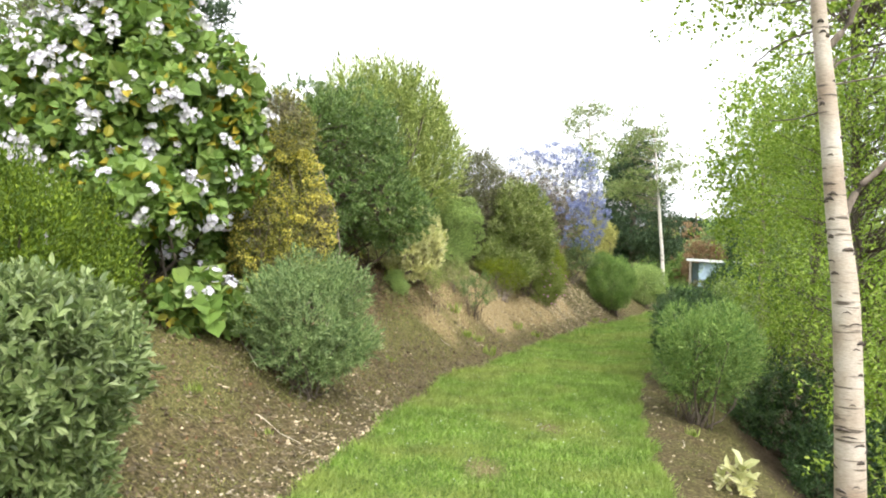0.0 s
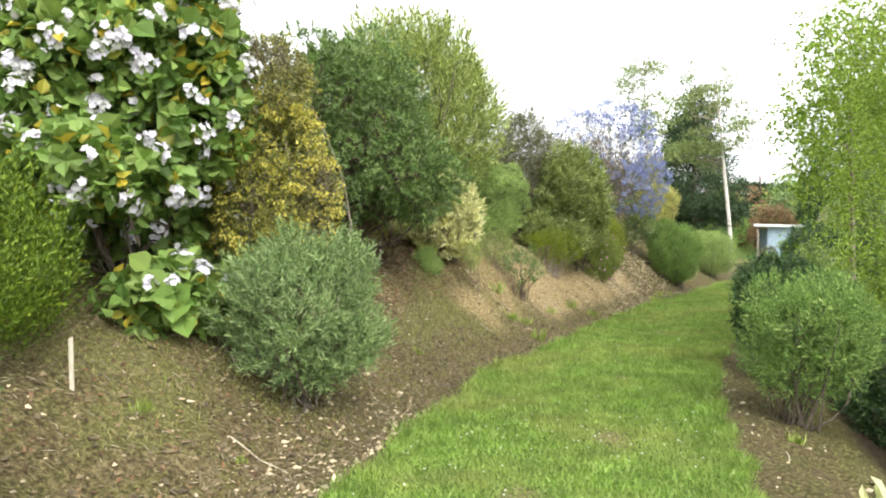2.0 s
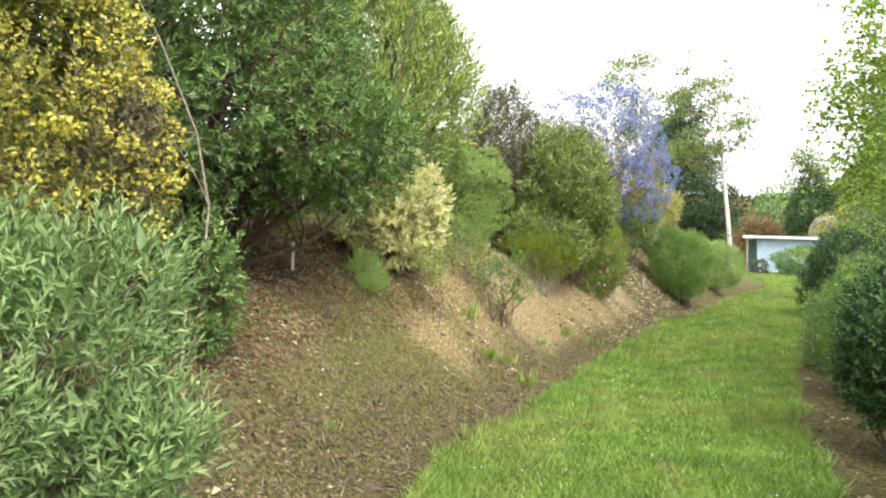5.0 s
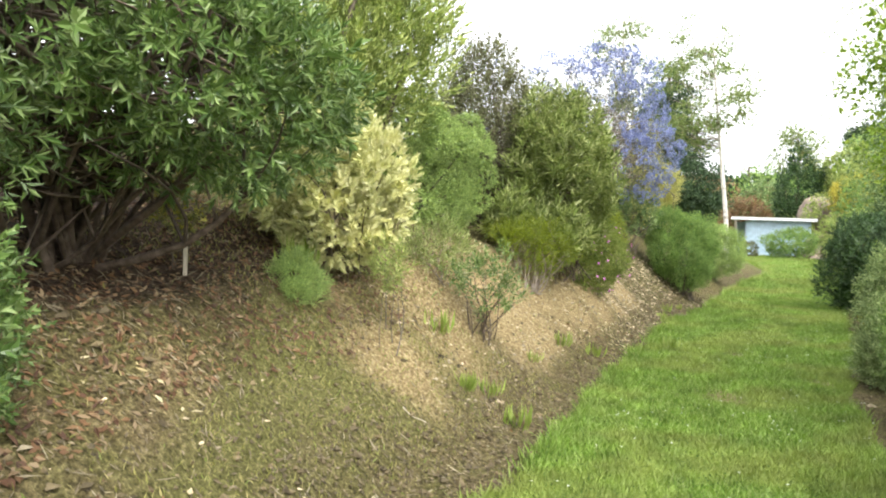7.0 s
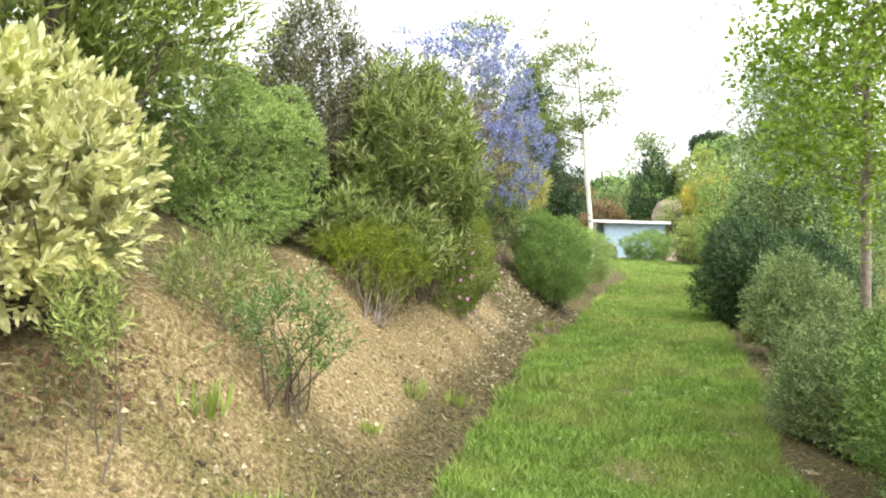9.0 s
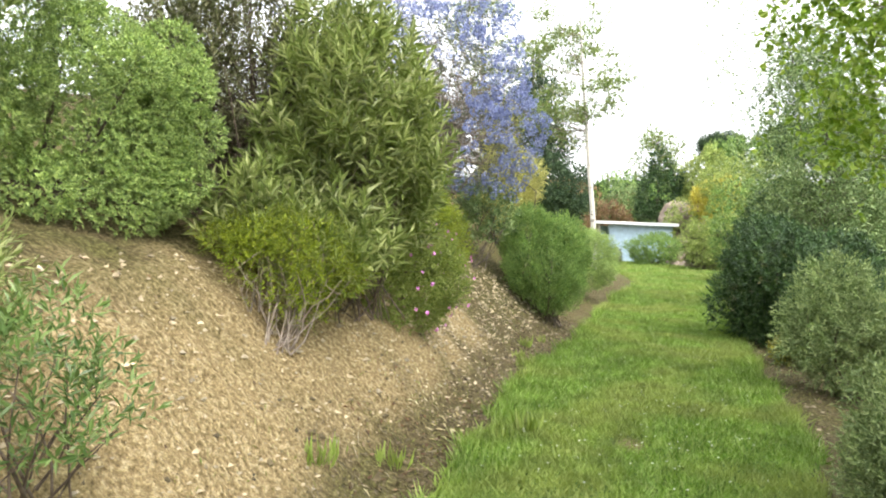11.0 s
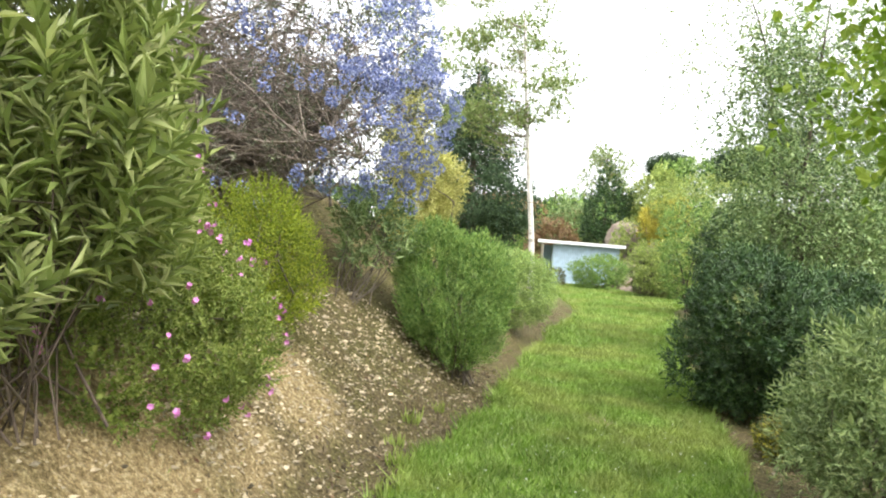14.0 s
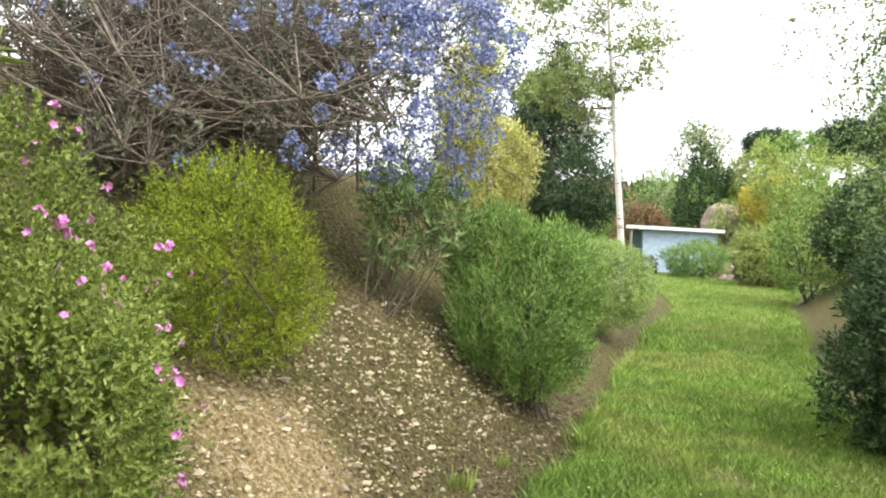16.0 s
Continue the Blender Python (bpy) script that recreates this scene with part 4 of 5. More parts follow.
shrub("shrub", "large dark green rounded shrub beside the path", np.concatenate([lumpy((7.08, 17.15, 0.62), (0.95, 0.95, 0.86), 16, seed=49), lumpy((7.5, 16.7, 0.5), (0.7, 0.7, 0.7), 8, seed=149)]), L_DARK, 4600, 8, 0.1, 0.058, 0.022, limbs=12, up=0.6, out=0.8, spread=0.4)
# these three take the dark leaf colour to imitate shade under the trees
shrub("shrub", "leafy undergrowth shrub on the shaded slope below the path", lumpy((3.55, 6.2, -0.35), (0.6, 0.7, 0.6), 8, seed=51), L_DARK, 1300, 8, 0.12, 0.05, 0.016, limbs=8, up=0.5)
shrub("shrub", "leafy undergrowth shrub on the shaded slope below the path", lumpy((3.75, 7.9, -0.2), (0.55, 0.7, 0.65), 8, seed=52), L_DARK, 1300, 8, 0.12, 0.05, 0.016, limbs=8, up=0.5)
shrub("shrub", "leafy undergrowth shrub, coloured dark as if in shade, on the slope below the birch", lumpy((3.5, 4.6, -0.75), (0.6, 0.7, 0.5), 8, seed=53), L_DARK, 1000, 8, 0.12, 0.05, 0.018, limbs=8, up=0.5)
shrub("low_shrub", "low plant with yellowish leaves at the foot of the dark shrub", lumpy((6.15, 15.85, 0.12), (0.26, 0.28, 0.16), 5, seed=54), L_AZARA, 340, 8, 0.06, 0.034, 0.016, limbs=5, limb_r=0.005, oval=True)


shrub("low_shrub", "small plant with broad pale green leaves beside the lawn", lumpy((1.97, 4.85, 0.02), (0.09, 0.09, 0.06), 3, seed=50), L_CREAM, 12, 7, 0.05, 0.09, 0.035, limbs=3, limb_r=0.005, oval=True)


# ---- trees ----
def trunk_mesh(points, radii, material, base, sides=12, ridge=0.0, steps=6):
    """A stem through the points, rounded and slightly uneven."""
    pts = np.array(points, float)
    t = np.linspace(0, len(pts) - 1, (len(pts) - 1) * steps + 1)
    path = np.stack([np.interp(t, np.arange(len(pts)), pts[:, k]) for k in range(3)], 1)
    if len(path) > 8:
        ker = np.ones(5) / 5
        path[2:-2] = np.stack([np.convolve(path[:, k], ker, "valid") for k in range(3)], 1)
    r = np.interp(t, np.arange(len(pts)), radii) * (1 + ridge * rng.normal(size=len(t)))
    v, f = tubes(path[None], r[None], sides)
    return fast_mesh("trunk", v - np.array(base), f, material, True)


def tree(name, label, stem, radii, bark, leaf, blobs, clumps, per_clump, clump_r, length, width, limb_r=0.02, oval=False, hang=0.0, limb_from=0.35, category="tree", per=6, stem_len=0.12, flat=1.0, limb_bow=0.1, group="", clear=0.1, limb_bark=None):
    """A tapering stem, limbs that reach into the crown, and leaves in loose clumps with gaps."""
    base = tuple(stem[0])
    limb_bark = limb_bark or bark
    ob = thing(name, base, label, category, group)
    part("trunk", trunk_mesh(stem, radii, bark, base), ob)
    c, d = shell(blobs, clumps, 0.6, lambda a, b: ground_z(a, b, False) + clear)
    s = np.array(stem, float)
    t = np.clip(np.interp(c[:, 2] - 0.35 * np.linalg.norm(c[:, :2] - s[-1, :2], axis=1), s[:, 2], np.arange(len(s))), limb_from * (len(s) - 1), len(s) - 1)
    start = np.stack([np.interp(t, np.arange(len(s)), s[:, k]) for k in range(3)], 1)
    paths = bent(start, c, limb_bow, 6)
    rr = np.linspace(1, 0.2, 6)[None] * limb_r * rng.uniform(0.5, 1.1, (len(c), 1))
    n_own = min(len(c), 14)
    for k in range(n_own):
        part("branch", fast_mesh("branch", *frozen(base, tubes(paths[k:k + 1], rr[k:k + 1] * 1.25, 6)), limb_bark, True), ob)
    if len(c) > n_own:
        tagged(part("thin_branches", fast_mesh("thin_branches", *frozen(base, tubes(paths[n_own:], rr[n_own:] * 0.6, 4)), limb_bark, True), ob), kind="stuff")
    p = np.repeat(c, per_clump, 0) + rng.normal(size=(len(c) * per_clump, 3)) * clump_r * np.array([1, 1, flat])
    dd = unit(rng.normal(size=p.shape) + np.repeat(d, per_clump, 0) * 0.6)
    part("crown", fast_mesh("crown", *frozen(base, sprigs(p, dd, per, stem_len, length, width, out=0.6, up=0.3 - hang, spread=0.4, angle=(0.4, 1.2), oval=oval, droop=0.2)), leaf), ob)
    return ob


# birch at the right of the path, with scars on its pale stem
birch_stem = [(2.43, 4.27, -0.35), (2.41, 4.27, 0.13), (2.375, 4.27, 0.73), (2.33, 4.26, 1.31), (2.25, 4.26, 1.8), (2.18, 4.25, 2.37), (2.09, 4.25, 2.99), (2.02, 4.3, 4.0), (1.98, 4.35, 5.4)]
birch_r = [0.1, 0.086, 0.079, 0.074, 0.059, 0.052, 0.042, 0.032, 0.014]
spray = np.concatenate([lumpy((1.75, 4.9, 3.3), (0.55, 0.6, 0.35), 5, seed=60), lumpy((2.7, 5.0, 3.2), (0.8, 0.8, 0.9), 6, seed=61), lumpy((2.2, 4.4, 4.6), (1.2, 1.2, 1.1), 8, seed=62)])
birch = tree("birch_tree", "birch tree with peeling cream bark, dark scars and light green leaves", birch_stem, birch_r, M_BIRCH, L_BIRCH, spray, 60, 26, 0.14, 0.04, 0.03, limb_r=0.012, limb_from=0.65, oval=True, hang=0.7, per=5, limb_bark=M_BARK)
base = np.array(birch_stem[0])
for start, end, r in (((2.29, 4.26, 1.7), (2.72, 4.3, 2.2), 0.028), ((2.13, 4.25, 2.72), (2.42, 4.25, 3.35), 0.026), ((2.1, 4.25, 2.85), (1.95, 4.8, 2.75), 0.008), ((2.18, 4.25, 2.4), (1.95, 4.5, 2.35), 0.007)):
    path = bent(np.array([start]), np.array([end]), 0.06, 9)
    part("branch", fast_mesh("branch", *frozen(base, tubes(path, np.linspace(1, 0.45, 9)[None] * r, 8)), M_BARK, True), birch, "dark grey-brown branch")
M_SCAR = rough_material("birch_scar", [(0.03, 0.025, 0.02), (0.07, 0.055, 0.045), (0.13, 0.1, 0.08)], 30)
st = np.array(birch_stem)
birch_trunk = [o for o in birch.children if o.name.startswith("trunk")][0]
for k in range(84):
    z = -0.15 + 3.1 * (k + rng.random()) / 84
    cx, cy, r = (np.interp(z, st[:, 2], v) for v in (st[:, 0], st[:, 1], np.array(birch_r)))
    a0, span = rng.uniform(0, 6.28), rng.uniform(0.35, 1.3)
    ang = np.linspace(a0, a0 + span, 7)
    path = np.stack([cx + np.cos(ang) * (r - 0.001), cy + np.sin(ang) * (r - 0.001), z + 0.012 * np.sin((ang - a0) / span * 3.14) + rng.normal(size=7) * 0.002], 1)
    part("bark_scar", fast_mesh("bark_scar", *frozen(base, tubes(path[None], (np.sin(np.linspace(0.25, 2.9, 7)) * rng.uniform(0.004, 0.014))[None], 6)), M_SCAR, True), birch_trunk)

# weeping light-green trees on the slope below the path
weep = np.concatenate([lumpy((4.75, 8.7, 1.7), (1.35, 1.7, 2.1), 16, (0.25, 0.4), -0.9, 63), lumpy((4.3, 6.7, 0.7), (0.85, 0.9, 1.3), 8, low=-0.9, seed=64), lumpy((4.6, 8.4, 3.6), (1.2, 1.5, 1.1), 8, seed=65), lumpy((5.4, 8.2, 5.4), (1.9, 2.4, 1.0), 8, seed=165), lumpy((5.2, 5.6, 2.6), (1.0, 1.2, 1.6), 6, seed=166), lumpy((3.75, 5.7, 0.55), (0.55, 0.9, 1.0), 7, (0.3, 0.45), -0.9, seed=167)])
tree("willow_tree", "dense tree with fine light green weeping foliage", [(4.9, 8.6, -1.3), (4.85, 8.6, 0.8), (4.8, 8.65, 2.6), (4.7, 8.7, 4.4)], [0.1, 0.085, 0.055, 0.02], M_BARK, L_BIRCH, weep, 560, 20, 0.22, 0.053, 0.026, limb_r=0.02, hang=1.1, per=6, stem_len=0.16, limb_from=0.15, clear=0.05)
weep2 = np.concatenate([lumpy((5.6, 11.3, 1.9), (1.2, 1.4, 2.0), 12, (0.25, 0.4), -0.9, 66), lumpy((5.5, 11.0, 3.7), (1.0, 1.2, 1.0), 6, seed=67)])
tree("willow_tree", "dense tree with fine light green weeping foliage", [(5.8, 11.4, -1.2), (5.75, 11.4, 0.8), (5.7, 11.3, 2.6), (5.6, 11.3, 4.2)], [0.09, 0.08, 0.05, 0.02], M_BARK, L_BIRCH, weep2, 240, 20, 0.22, 0.05, 0.026, limb_r=0.018, hang=1.0, per=6, stem_len=0.16, limb_from=0.15)
maple = np.concatenate([lumpy((5.9, 13.9, 3.0), (1.0, 1.1, 1.5), 12, (0.25, 0.4), -0.5, 68), lumpy((5.7, 13.6, 4.4), (0.8, 0.8, 0.9), 5, seed=69)])
tree("young_tree", "young tree with broad bright green leaves on a slim grey stem", [(6.05, 13.9, -0.9), (6.0, 13.9, 1.0), (5.95, 13.9, 2.6), (5.9, 13.9, 4.6)], [0.055, 0.05, 0.036, 0.012], M_TWIG, L_BIRCH, maple, 150, 13, 0.16, 0.07, 0.055, limb_r=0.014, oval=True, hang=0.5, per=4, limb_from=0.4)
weep3 = np.concatenate([lumpy((9.6, 20.2, 2.7), (1.3, 1.4, 1.7), 12, (0.25, 0.4), -0.6, 70), lumpy((9.9, 20.0, 4.3), (1.2, 1.2, 1.2), 7, seed=71), lumpy((8.9, 18.6, 0.5), (0.8, 0.9, 0.8), 6, seed=72), lumpy((9.9, 18.3, 1.6), (1.2, 1.2, 1.5), 9, (0.3, 0.45), -0.8, seed=173), lumpy((10.6, 20.6, 2.2), (1.3, 1.4, 2.0), 8, (0.3, 0.45), -0.8, seed=174)])
tree("willow_tree", "loose tree with drooping grey-green leaves", [(9.7, 20.3, -0.7), (9.7, 20.3, 1.2), (9.65, 20.2, 3.0), (9.8, 20.1, 5.2)], [0.05, 0.045, 0.03, 0.01], M_BARK, L_GREY, weep3, 560, 17, 0.24, 0.066, 0.036, limb_r=0.009, hang=1.0, per=6, stem_len=0.18, limb_from=0.2)
sparse = lumpy((8.2, 20.6, 4.7), (0.7, 0.8, 1.4), 8, (0.3, 0.5), -0.6, 73)
tree("young_tree", "thin young tree with scattered small dark leaves", [(9.9, 21.2, 0.0), (9.8, 21.0, 2.6), (9.4, 20.8, 4.6), (8.5, 20.6, 6.0)], [0.03, 0.022, 0.013, 0.005], M_BARK, L_SPARSE, sparse, 60, 7, 0.2, 0.05, 0.03, limb_r=0.008, per=4, hang=0.2)

# slim pale-stemmed trees beyond the shrubs
g1, g2 = float(ground_z(7.5, 25.3)), float(ground_z(5.7, 28.6))
slim = np.concatenate([lumpy((6.85, 25.4, 5.3), (1.4, 1.2, 1.9), 12, (0.2, 0.35), -0.7, 74), lumpy((6.6, 25.4, 3.8), (1.3, 1.0, 0.6), 4, seed=75)])
tree("birch_tree", "slender pale-stemmed birch with sparse tiers of leaves", [(7.5, 25.3, g1 - 0.1), (7.46, 25.3, 1.45), (7.25, 25.35, 3.4), (7.06, 25.4, 5.4), (6.9, 25.4, 7.6)], [0.075, 0.06, 0.048, 0.03, 0.01], M_BIRCH_PALE, L_SPARSE, slim, 105, 26, 0.19, 0.06, 0.042, limb_r=0.014, limb_bark=M_TWIG, flat=0.35, per=5, limb_from=0.4)
slim2 = lumpy((5.3, 28.7, 6.3), (1.1, 1.1, 2.0), 10, (0.2, 0.35), -0.7, 76)
tree("birch_tree", "slender pale-stemmed birch with sparse tiers of leaves", [(5.75, 28.6, g2 - 0.1), (5.65, 28.6, 2.5), (5.45, 28.7, 4.6), (5.25, 28.7, 8.4)], [0.08, 0.07, 0.05, 0.012], M_BIRCH_PALE, L_SPARSE, slim2, 80, 20, 0.2, 0.06, 0.042, limb_r=0.014, limb_bark=M_TWIG, flat=0.35, per=5, limb_from=0.4)


def tiers(x, y, z0, z1, r, n):
    """Flattened masses, one above another, that narrow to the top."""
    out = []
    for k in range(n):
        f = k / (n - 1)
        rad = r * (1 - 0.85 * f) * rng.uniform(0.85, 1.1)
        for a in rng.random(4) * 6.28:
            out.append([x + math.cos(a) * rad * 0.55, y + math.sin(a) * rad * 0.55, z0 + (z1 - z0) * f + rng.normal() * 0.1, rad * 0.55, rad * 0.55, 0.16 + 0.14 * (1 - f)])
    return np.array(out)


gz = float(ground_z(10.3, 41.0))
tree("conifer", "tall dark green conifer beyond the garden", [(10.3, 41, gz - 0.1), (10.3, 41, 4), (10.3, 41, 9.3)], [0.22, 0.15, 0.02], M_BARK, L_PINE, tiers(10.3, 41, 1.6, 9.2, 2.9, 13), 260, 18, 0.24, 0.26, 0.07, limb_r=0.03, limb_from=0.1, category="conifer", per=6, stem_len=0.3)
gz = float(ground_z(-6.8, 14.2))
tree("pine_tree", "dark grey-green pine behind the flowering shrub", [(-7.0, 14.3, gz - 0.1), (-6.9, 14.2, 3.5), (-6.8, 14.2, 7.6)], [0.2, 0.15, 0.03], M_BARK, L_PINE, np.concatenate([lumpy((-6.9, 14.0, 5.4), (2.2, 1.8, 1.9), 14, (0.25, 0.4), -0.6, 77), lumpy((-7.4, 14.2, 3.6), (2.0, 1.6, 1.5), 8, seed=78)]), 220, 14, 0.26, 0.22, 0.036, limb_r=0.04, per=10, stem_len=0.25, limb_from=0.3, category="tree")
gz = float(ground_z(-5.0, 8.4))
tree("tree", "olive-green leafy tree above the flowering shrub", [(-5.2, 8.6, gz - 0.1), (-5.1, 8.5, 2.6), (-5.0, 8.4, 4.4)], [0.08, 0.06, 0.02], M_BARK, L_SPARSE, lumpy((-5.0, 8.4, 4.0), (1.0, 0.9, 0.8), 9, seed=79), 90, 22, 0.16, 0.05, 0.02, per=6, limb_from=0.5)


# ---- the slope and distance beyond the lawn ----
def far_bush(label, centre, radii, leaf, n, size, seed, name="bush", aspect=0.5, per=7, category="shrub"):
    z = float(ground_z(centre[0], centre[1]))
    low = centre[2] - radii[2]
    if low > z:
        centre, radii = (centre[0], centre[1], (centre[2] + radii[2] + z) / 2), (radii[0], radii[1], (centre[2] + radii[2] - z) / 2 + 0.1)
    return shrub(name, label, lumpy(centre, radii, 10, (0.3, 0.45), -0.4, seed), leaf, int(n * 0.55), per, size * 1.8, size * 1.25, size * 1.25 * aspect, limbs=6, limb_r=0.03, up=0.5, spread=0.5, depth=0.3, fill=0.05, category=category)


far_bush("broad green bush on the slope above the lawn", (15.7, 33.2, 1.0), (1.7, 1.4, 1.0), L_FEATHER, 3000, 0.09, 80, aspect=0.3)
far_bush("brownish heather bush at the foot of the slope", (15.2, 33.9, 0.7), (1.0, 0.8, 0.6), L_BROWN, 1200, 0.07, 81)
far_bush("dark glossy bush with yellow-tipped shoots", (12.9, 26.0, 1.75), (1.1, 1.1, 0.95), L_DARK, 2600, 0.08, 82)
far_bush("leafy green bush on the slope", (12.4, 27.2, 2.2), (0.8, 0.9, 0.8), L_ROSEMARY, 1500, 0.06, 83)
far_bush("green bush on the slope", (19.2, 37.6, 3.5), (2.3, 1.5, 1.1), L_FEATHER, 2200, 0.1, 84, aspect=0.35)
far_bush("gorse bush covered in yellow flowers", (18.6, 39.4, 3.3), (1.2, 1.0, 0.6), M_PETAL_YELLOW, 1800, 0.08, 85)
far_bush("light green bush beside the gorse", (17.0, 39.6, 2.5), (0.8, 0.8, 0.5), L_FEATHER, 900, 0.08, 86)
far_bush("dense dark green bush at the top of the rock", (18.2, 44.4, 3.6), (1.2, 1.2, 1.7), L_DARK, 1800, 0.12, 87)
far_bush("yellow-green bush at the top of the slope", (20.3, 43.4, 4.6), (1.3, 1.2, 1.0), L_FEATHER, 1500, 0.12, 88)
far_bush("rounded green bush at the top of the slope", (22.9, 45.2, 5.6), (1.6, 1.3, 1.0), L_ROSEMARY, 1500, 0.12, 89)
far_bush("rounded dark green bush in front of the shed", (14.5, 36.9, 0.62), (1.2, 0.8, 0.72), L_ROSEMARY, 2600, 0.07, 90, aspect=0.35)
far_bush("small brownish bush beside the shed", (13.0, 37.6, 0.3), (0.4, 0.35, 0.4), L_BROWN, 500, 0.05, 91)
for k, (cx, cy, cz, r, rz, leaf) in enumerate(((17.0, 56.5, 1.2, 1.6, 1.4, L_RUSSET), (21.0, 56.2, 1.5, 1.7, 1.5, L_RUSSET), (23.5, 59.0, 1.8, 1.8, 1.8, L_GREY), (19.0, 66.0, 2.0, 2.6, 1.9, L_ROSEMARY), (15.0, 60.0, 1.5, 2.2, 1.6, L_AZARA), (26.5, 60.0, 2.0, 2.2, 2.2, L_ROSEMARY), (12.0, 58.0, 1.4, 2.2, 1.7, L_ROSEMARY), (20.5, 71.0, 2.4, 3.0, 2.2, L_FEATHER), (28.0, 70.0, 3.0, 3.0, 2.6, L_DARK), (9.0, 50.0, 1.0, 2.0, 1.5, L_RUSSET), (13.8, 50.5, 0.8, 1.6, 1.3, L_ROSEMARY), (17.6, 49.5, 1.0, 1.5, 1.3, L_RUSSET), (19.5, 52.0, 1.6, 1.8, 1.6, L_GREY), (11.0, 54.0, 1.9, 2.2, 1.9, L_AZARA), (22.5, 53.0, 1.8, 1.6, 1.7, L_ROSEMARY), (15.8, 54.0, 1.5, 1.7, 1.5, L_ROSEMARY), (18.6, 60.5, 2.4, 2.4, 2.2, L_RUSSET), (24.5, 65.0, 3.0, 2.8, 2.6, L_ROSEMARY), (13.0, 66.0, 2.8, 3.0, 2.5, L_DARK), (30.5, 66.0, 3.4, 3.0, 3.0, L_FEATHER), (8.0, 62.0, 2.4, 3.0, 2.4, L_ROSEMARY), (4.5, 56.0, 2.2, 3.0, 2.4, L_DARK))):
    far_bush({L_RUSSET: "russet heather bush in the distance", L_GREY: "grey-green bush in the distance", L_ROSEMARY: "green bush in the distance", L_AZARA: "golden bush in the distance", L_FEATHER: "light green bush in the distance", L_DARK: "dark green bush in the distance"}[leaf], (cx, cy, cz + 0.5), (r, r * 0.8, rz + 0.5), leaf, 1100, 0.14, 100 + k)
gz = float(ground_z(18.8, 45.5))
tree("young_tree", "small tree with sparse dark leaves above the rock", [(18.6, 45.3, gz - 0.1), (18.6, 45.3, 3.5), (18.5, 45.3, 6.4)], [0.08, 0.06, 0.02], M_BARK, L_SPARSE, lumpy((18.5, 45.3, 5.2), (1.4, 1.3, 1.5), 9, (0.25, 0.4), -0.5, 92), 70, 14, 0.26, 0.12, 0.07, per=4)
for k, (cx, cy, cz, rx, rz) in enumerate(((33.5, 56.0, 7.7, 2.0, 1.4), (37.0, 55.5, 8.4, 2.6, 2.7), (31.3, 61.0, 7.9, 1.4, 0.9))):
    gz = float(ground_z(cx, cy))
    tree("pine_tree", "dark spreading pine on the skyline", [(cx, cy, gz - 0.2), (cx + 0.2, cy, cz - 1.5), (cx, cy, cz + rz * 0.7)], [0.22, 0.16, 0.04], M_BARK, L_PINE, lumpy((cx, cy, cz), (rx, rx * 0.8, rz), 9, (0.3, 0.45), -0.3, 120 + k), 90, 26, 0.34, 0.3, 0.05, per=8, stem_len=0.4, limb_from=0.5, flat=0.6)


def shelter_belt():
    """A long clipped row of dark conifers on the rising ground."""
    lot = []
    for k in range(46):
        cx = 2 + k * 1.75
        cy = 106 - 0.2 * cx
        top = 7.3 + rng.normal() * 0.1
        z = float(ground_z(cx, cy))
        lot.append([cx, cy, (top + z) / 2, 1.5, 1.5, (top - z) / 2 * 1.15])
    blobs = np.array(lot)
    p, d = shell(blobs, 4500, 0.12, lambda a, b: ground_z(a, b, False))
    p[:, 2] = np.minimum(p[:, 2], 7.2 + rng.normal(size=len(p)) * 0.08)
    ob = thing("shelter_belt", (40.0, 98.0, float(ground_z(40, 98))), "long clipped dark green conifer shelter belt in the distance", "hedge")
    part("foliage", fast_mesh("foliage", *frozen(ob.location, sprigs(p, d, 7, 0.45, 0.6, 0.34, up=0.5)), L_PINE), ob)
    q = np.array([[b[0], b[1], float(ground_z(b[0], b[1])) - 0.2] for b in lot])
    for k in range(0, 46, 2):
        part("trunk", fast_mesh("trunk", *frozen(ob.location, tubes(bent(q[k:k + 1], q[k:k + 1] + np.array([0, 0, 4.0]), 0.01, 4), np.array([[0.25, 0.22, 0.18, 0.1]]), 6)), M_BARK, True), ob)


shelter_belt()


# ---- shed, rocks, stakes ----
def slab(name, size, material, parent, at, bevel=0.01, label=""):
    bm = bmesh.new()
    bmesh.ops.create_cube(bm, size=1.0)
    bmesh.ops.scale(bm, vec=size, verts=bm.verts)
    if bevel:
        bmesh.ops.bevel(bm, geom=bm.edges[:], offset=bevel, segments=2, affect="EDGES")
    me = bpy.data.meshes.new(name)
    bm.to_mesh(me)
    bm.free()
    me.materials.append(material)
    return part(name, me, parent, label, at)


def corrugated(name, width, height, material, parent, at):
    """A sheet of rolled ribs."""
    n = int(width / 0.019)
    xs = np.linspace(-width / 2, width / 2, n)
    ys = 0.009 * np.sin(xs / 0.076 * 2 * np.pi)
    v = np.concatenate([np.stack([xs, ys, np.zeros(n)], 1), np.stack([xs, ys, np.full(n, height)], 1), np.stack([xs, ys + 0.004, np.zeros(n)], 1), np.stack([xs, ys + 0.004, np.full(n, height)], 1)])
    i = np.arange(n - 1)
    f = np.concatenate([np.stack([i, i + 1, n + i + 1, n + i], 1), np.stack([2 * n + i + 1, 2 * n + i, 3 * n + i, 3 * n + i + 1], 1)])
    return part(name, fast_mesh(name, v, f, material, True), parent, at=at)


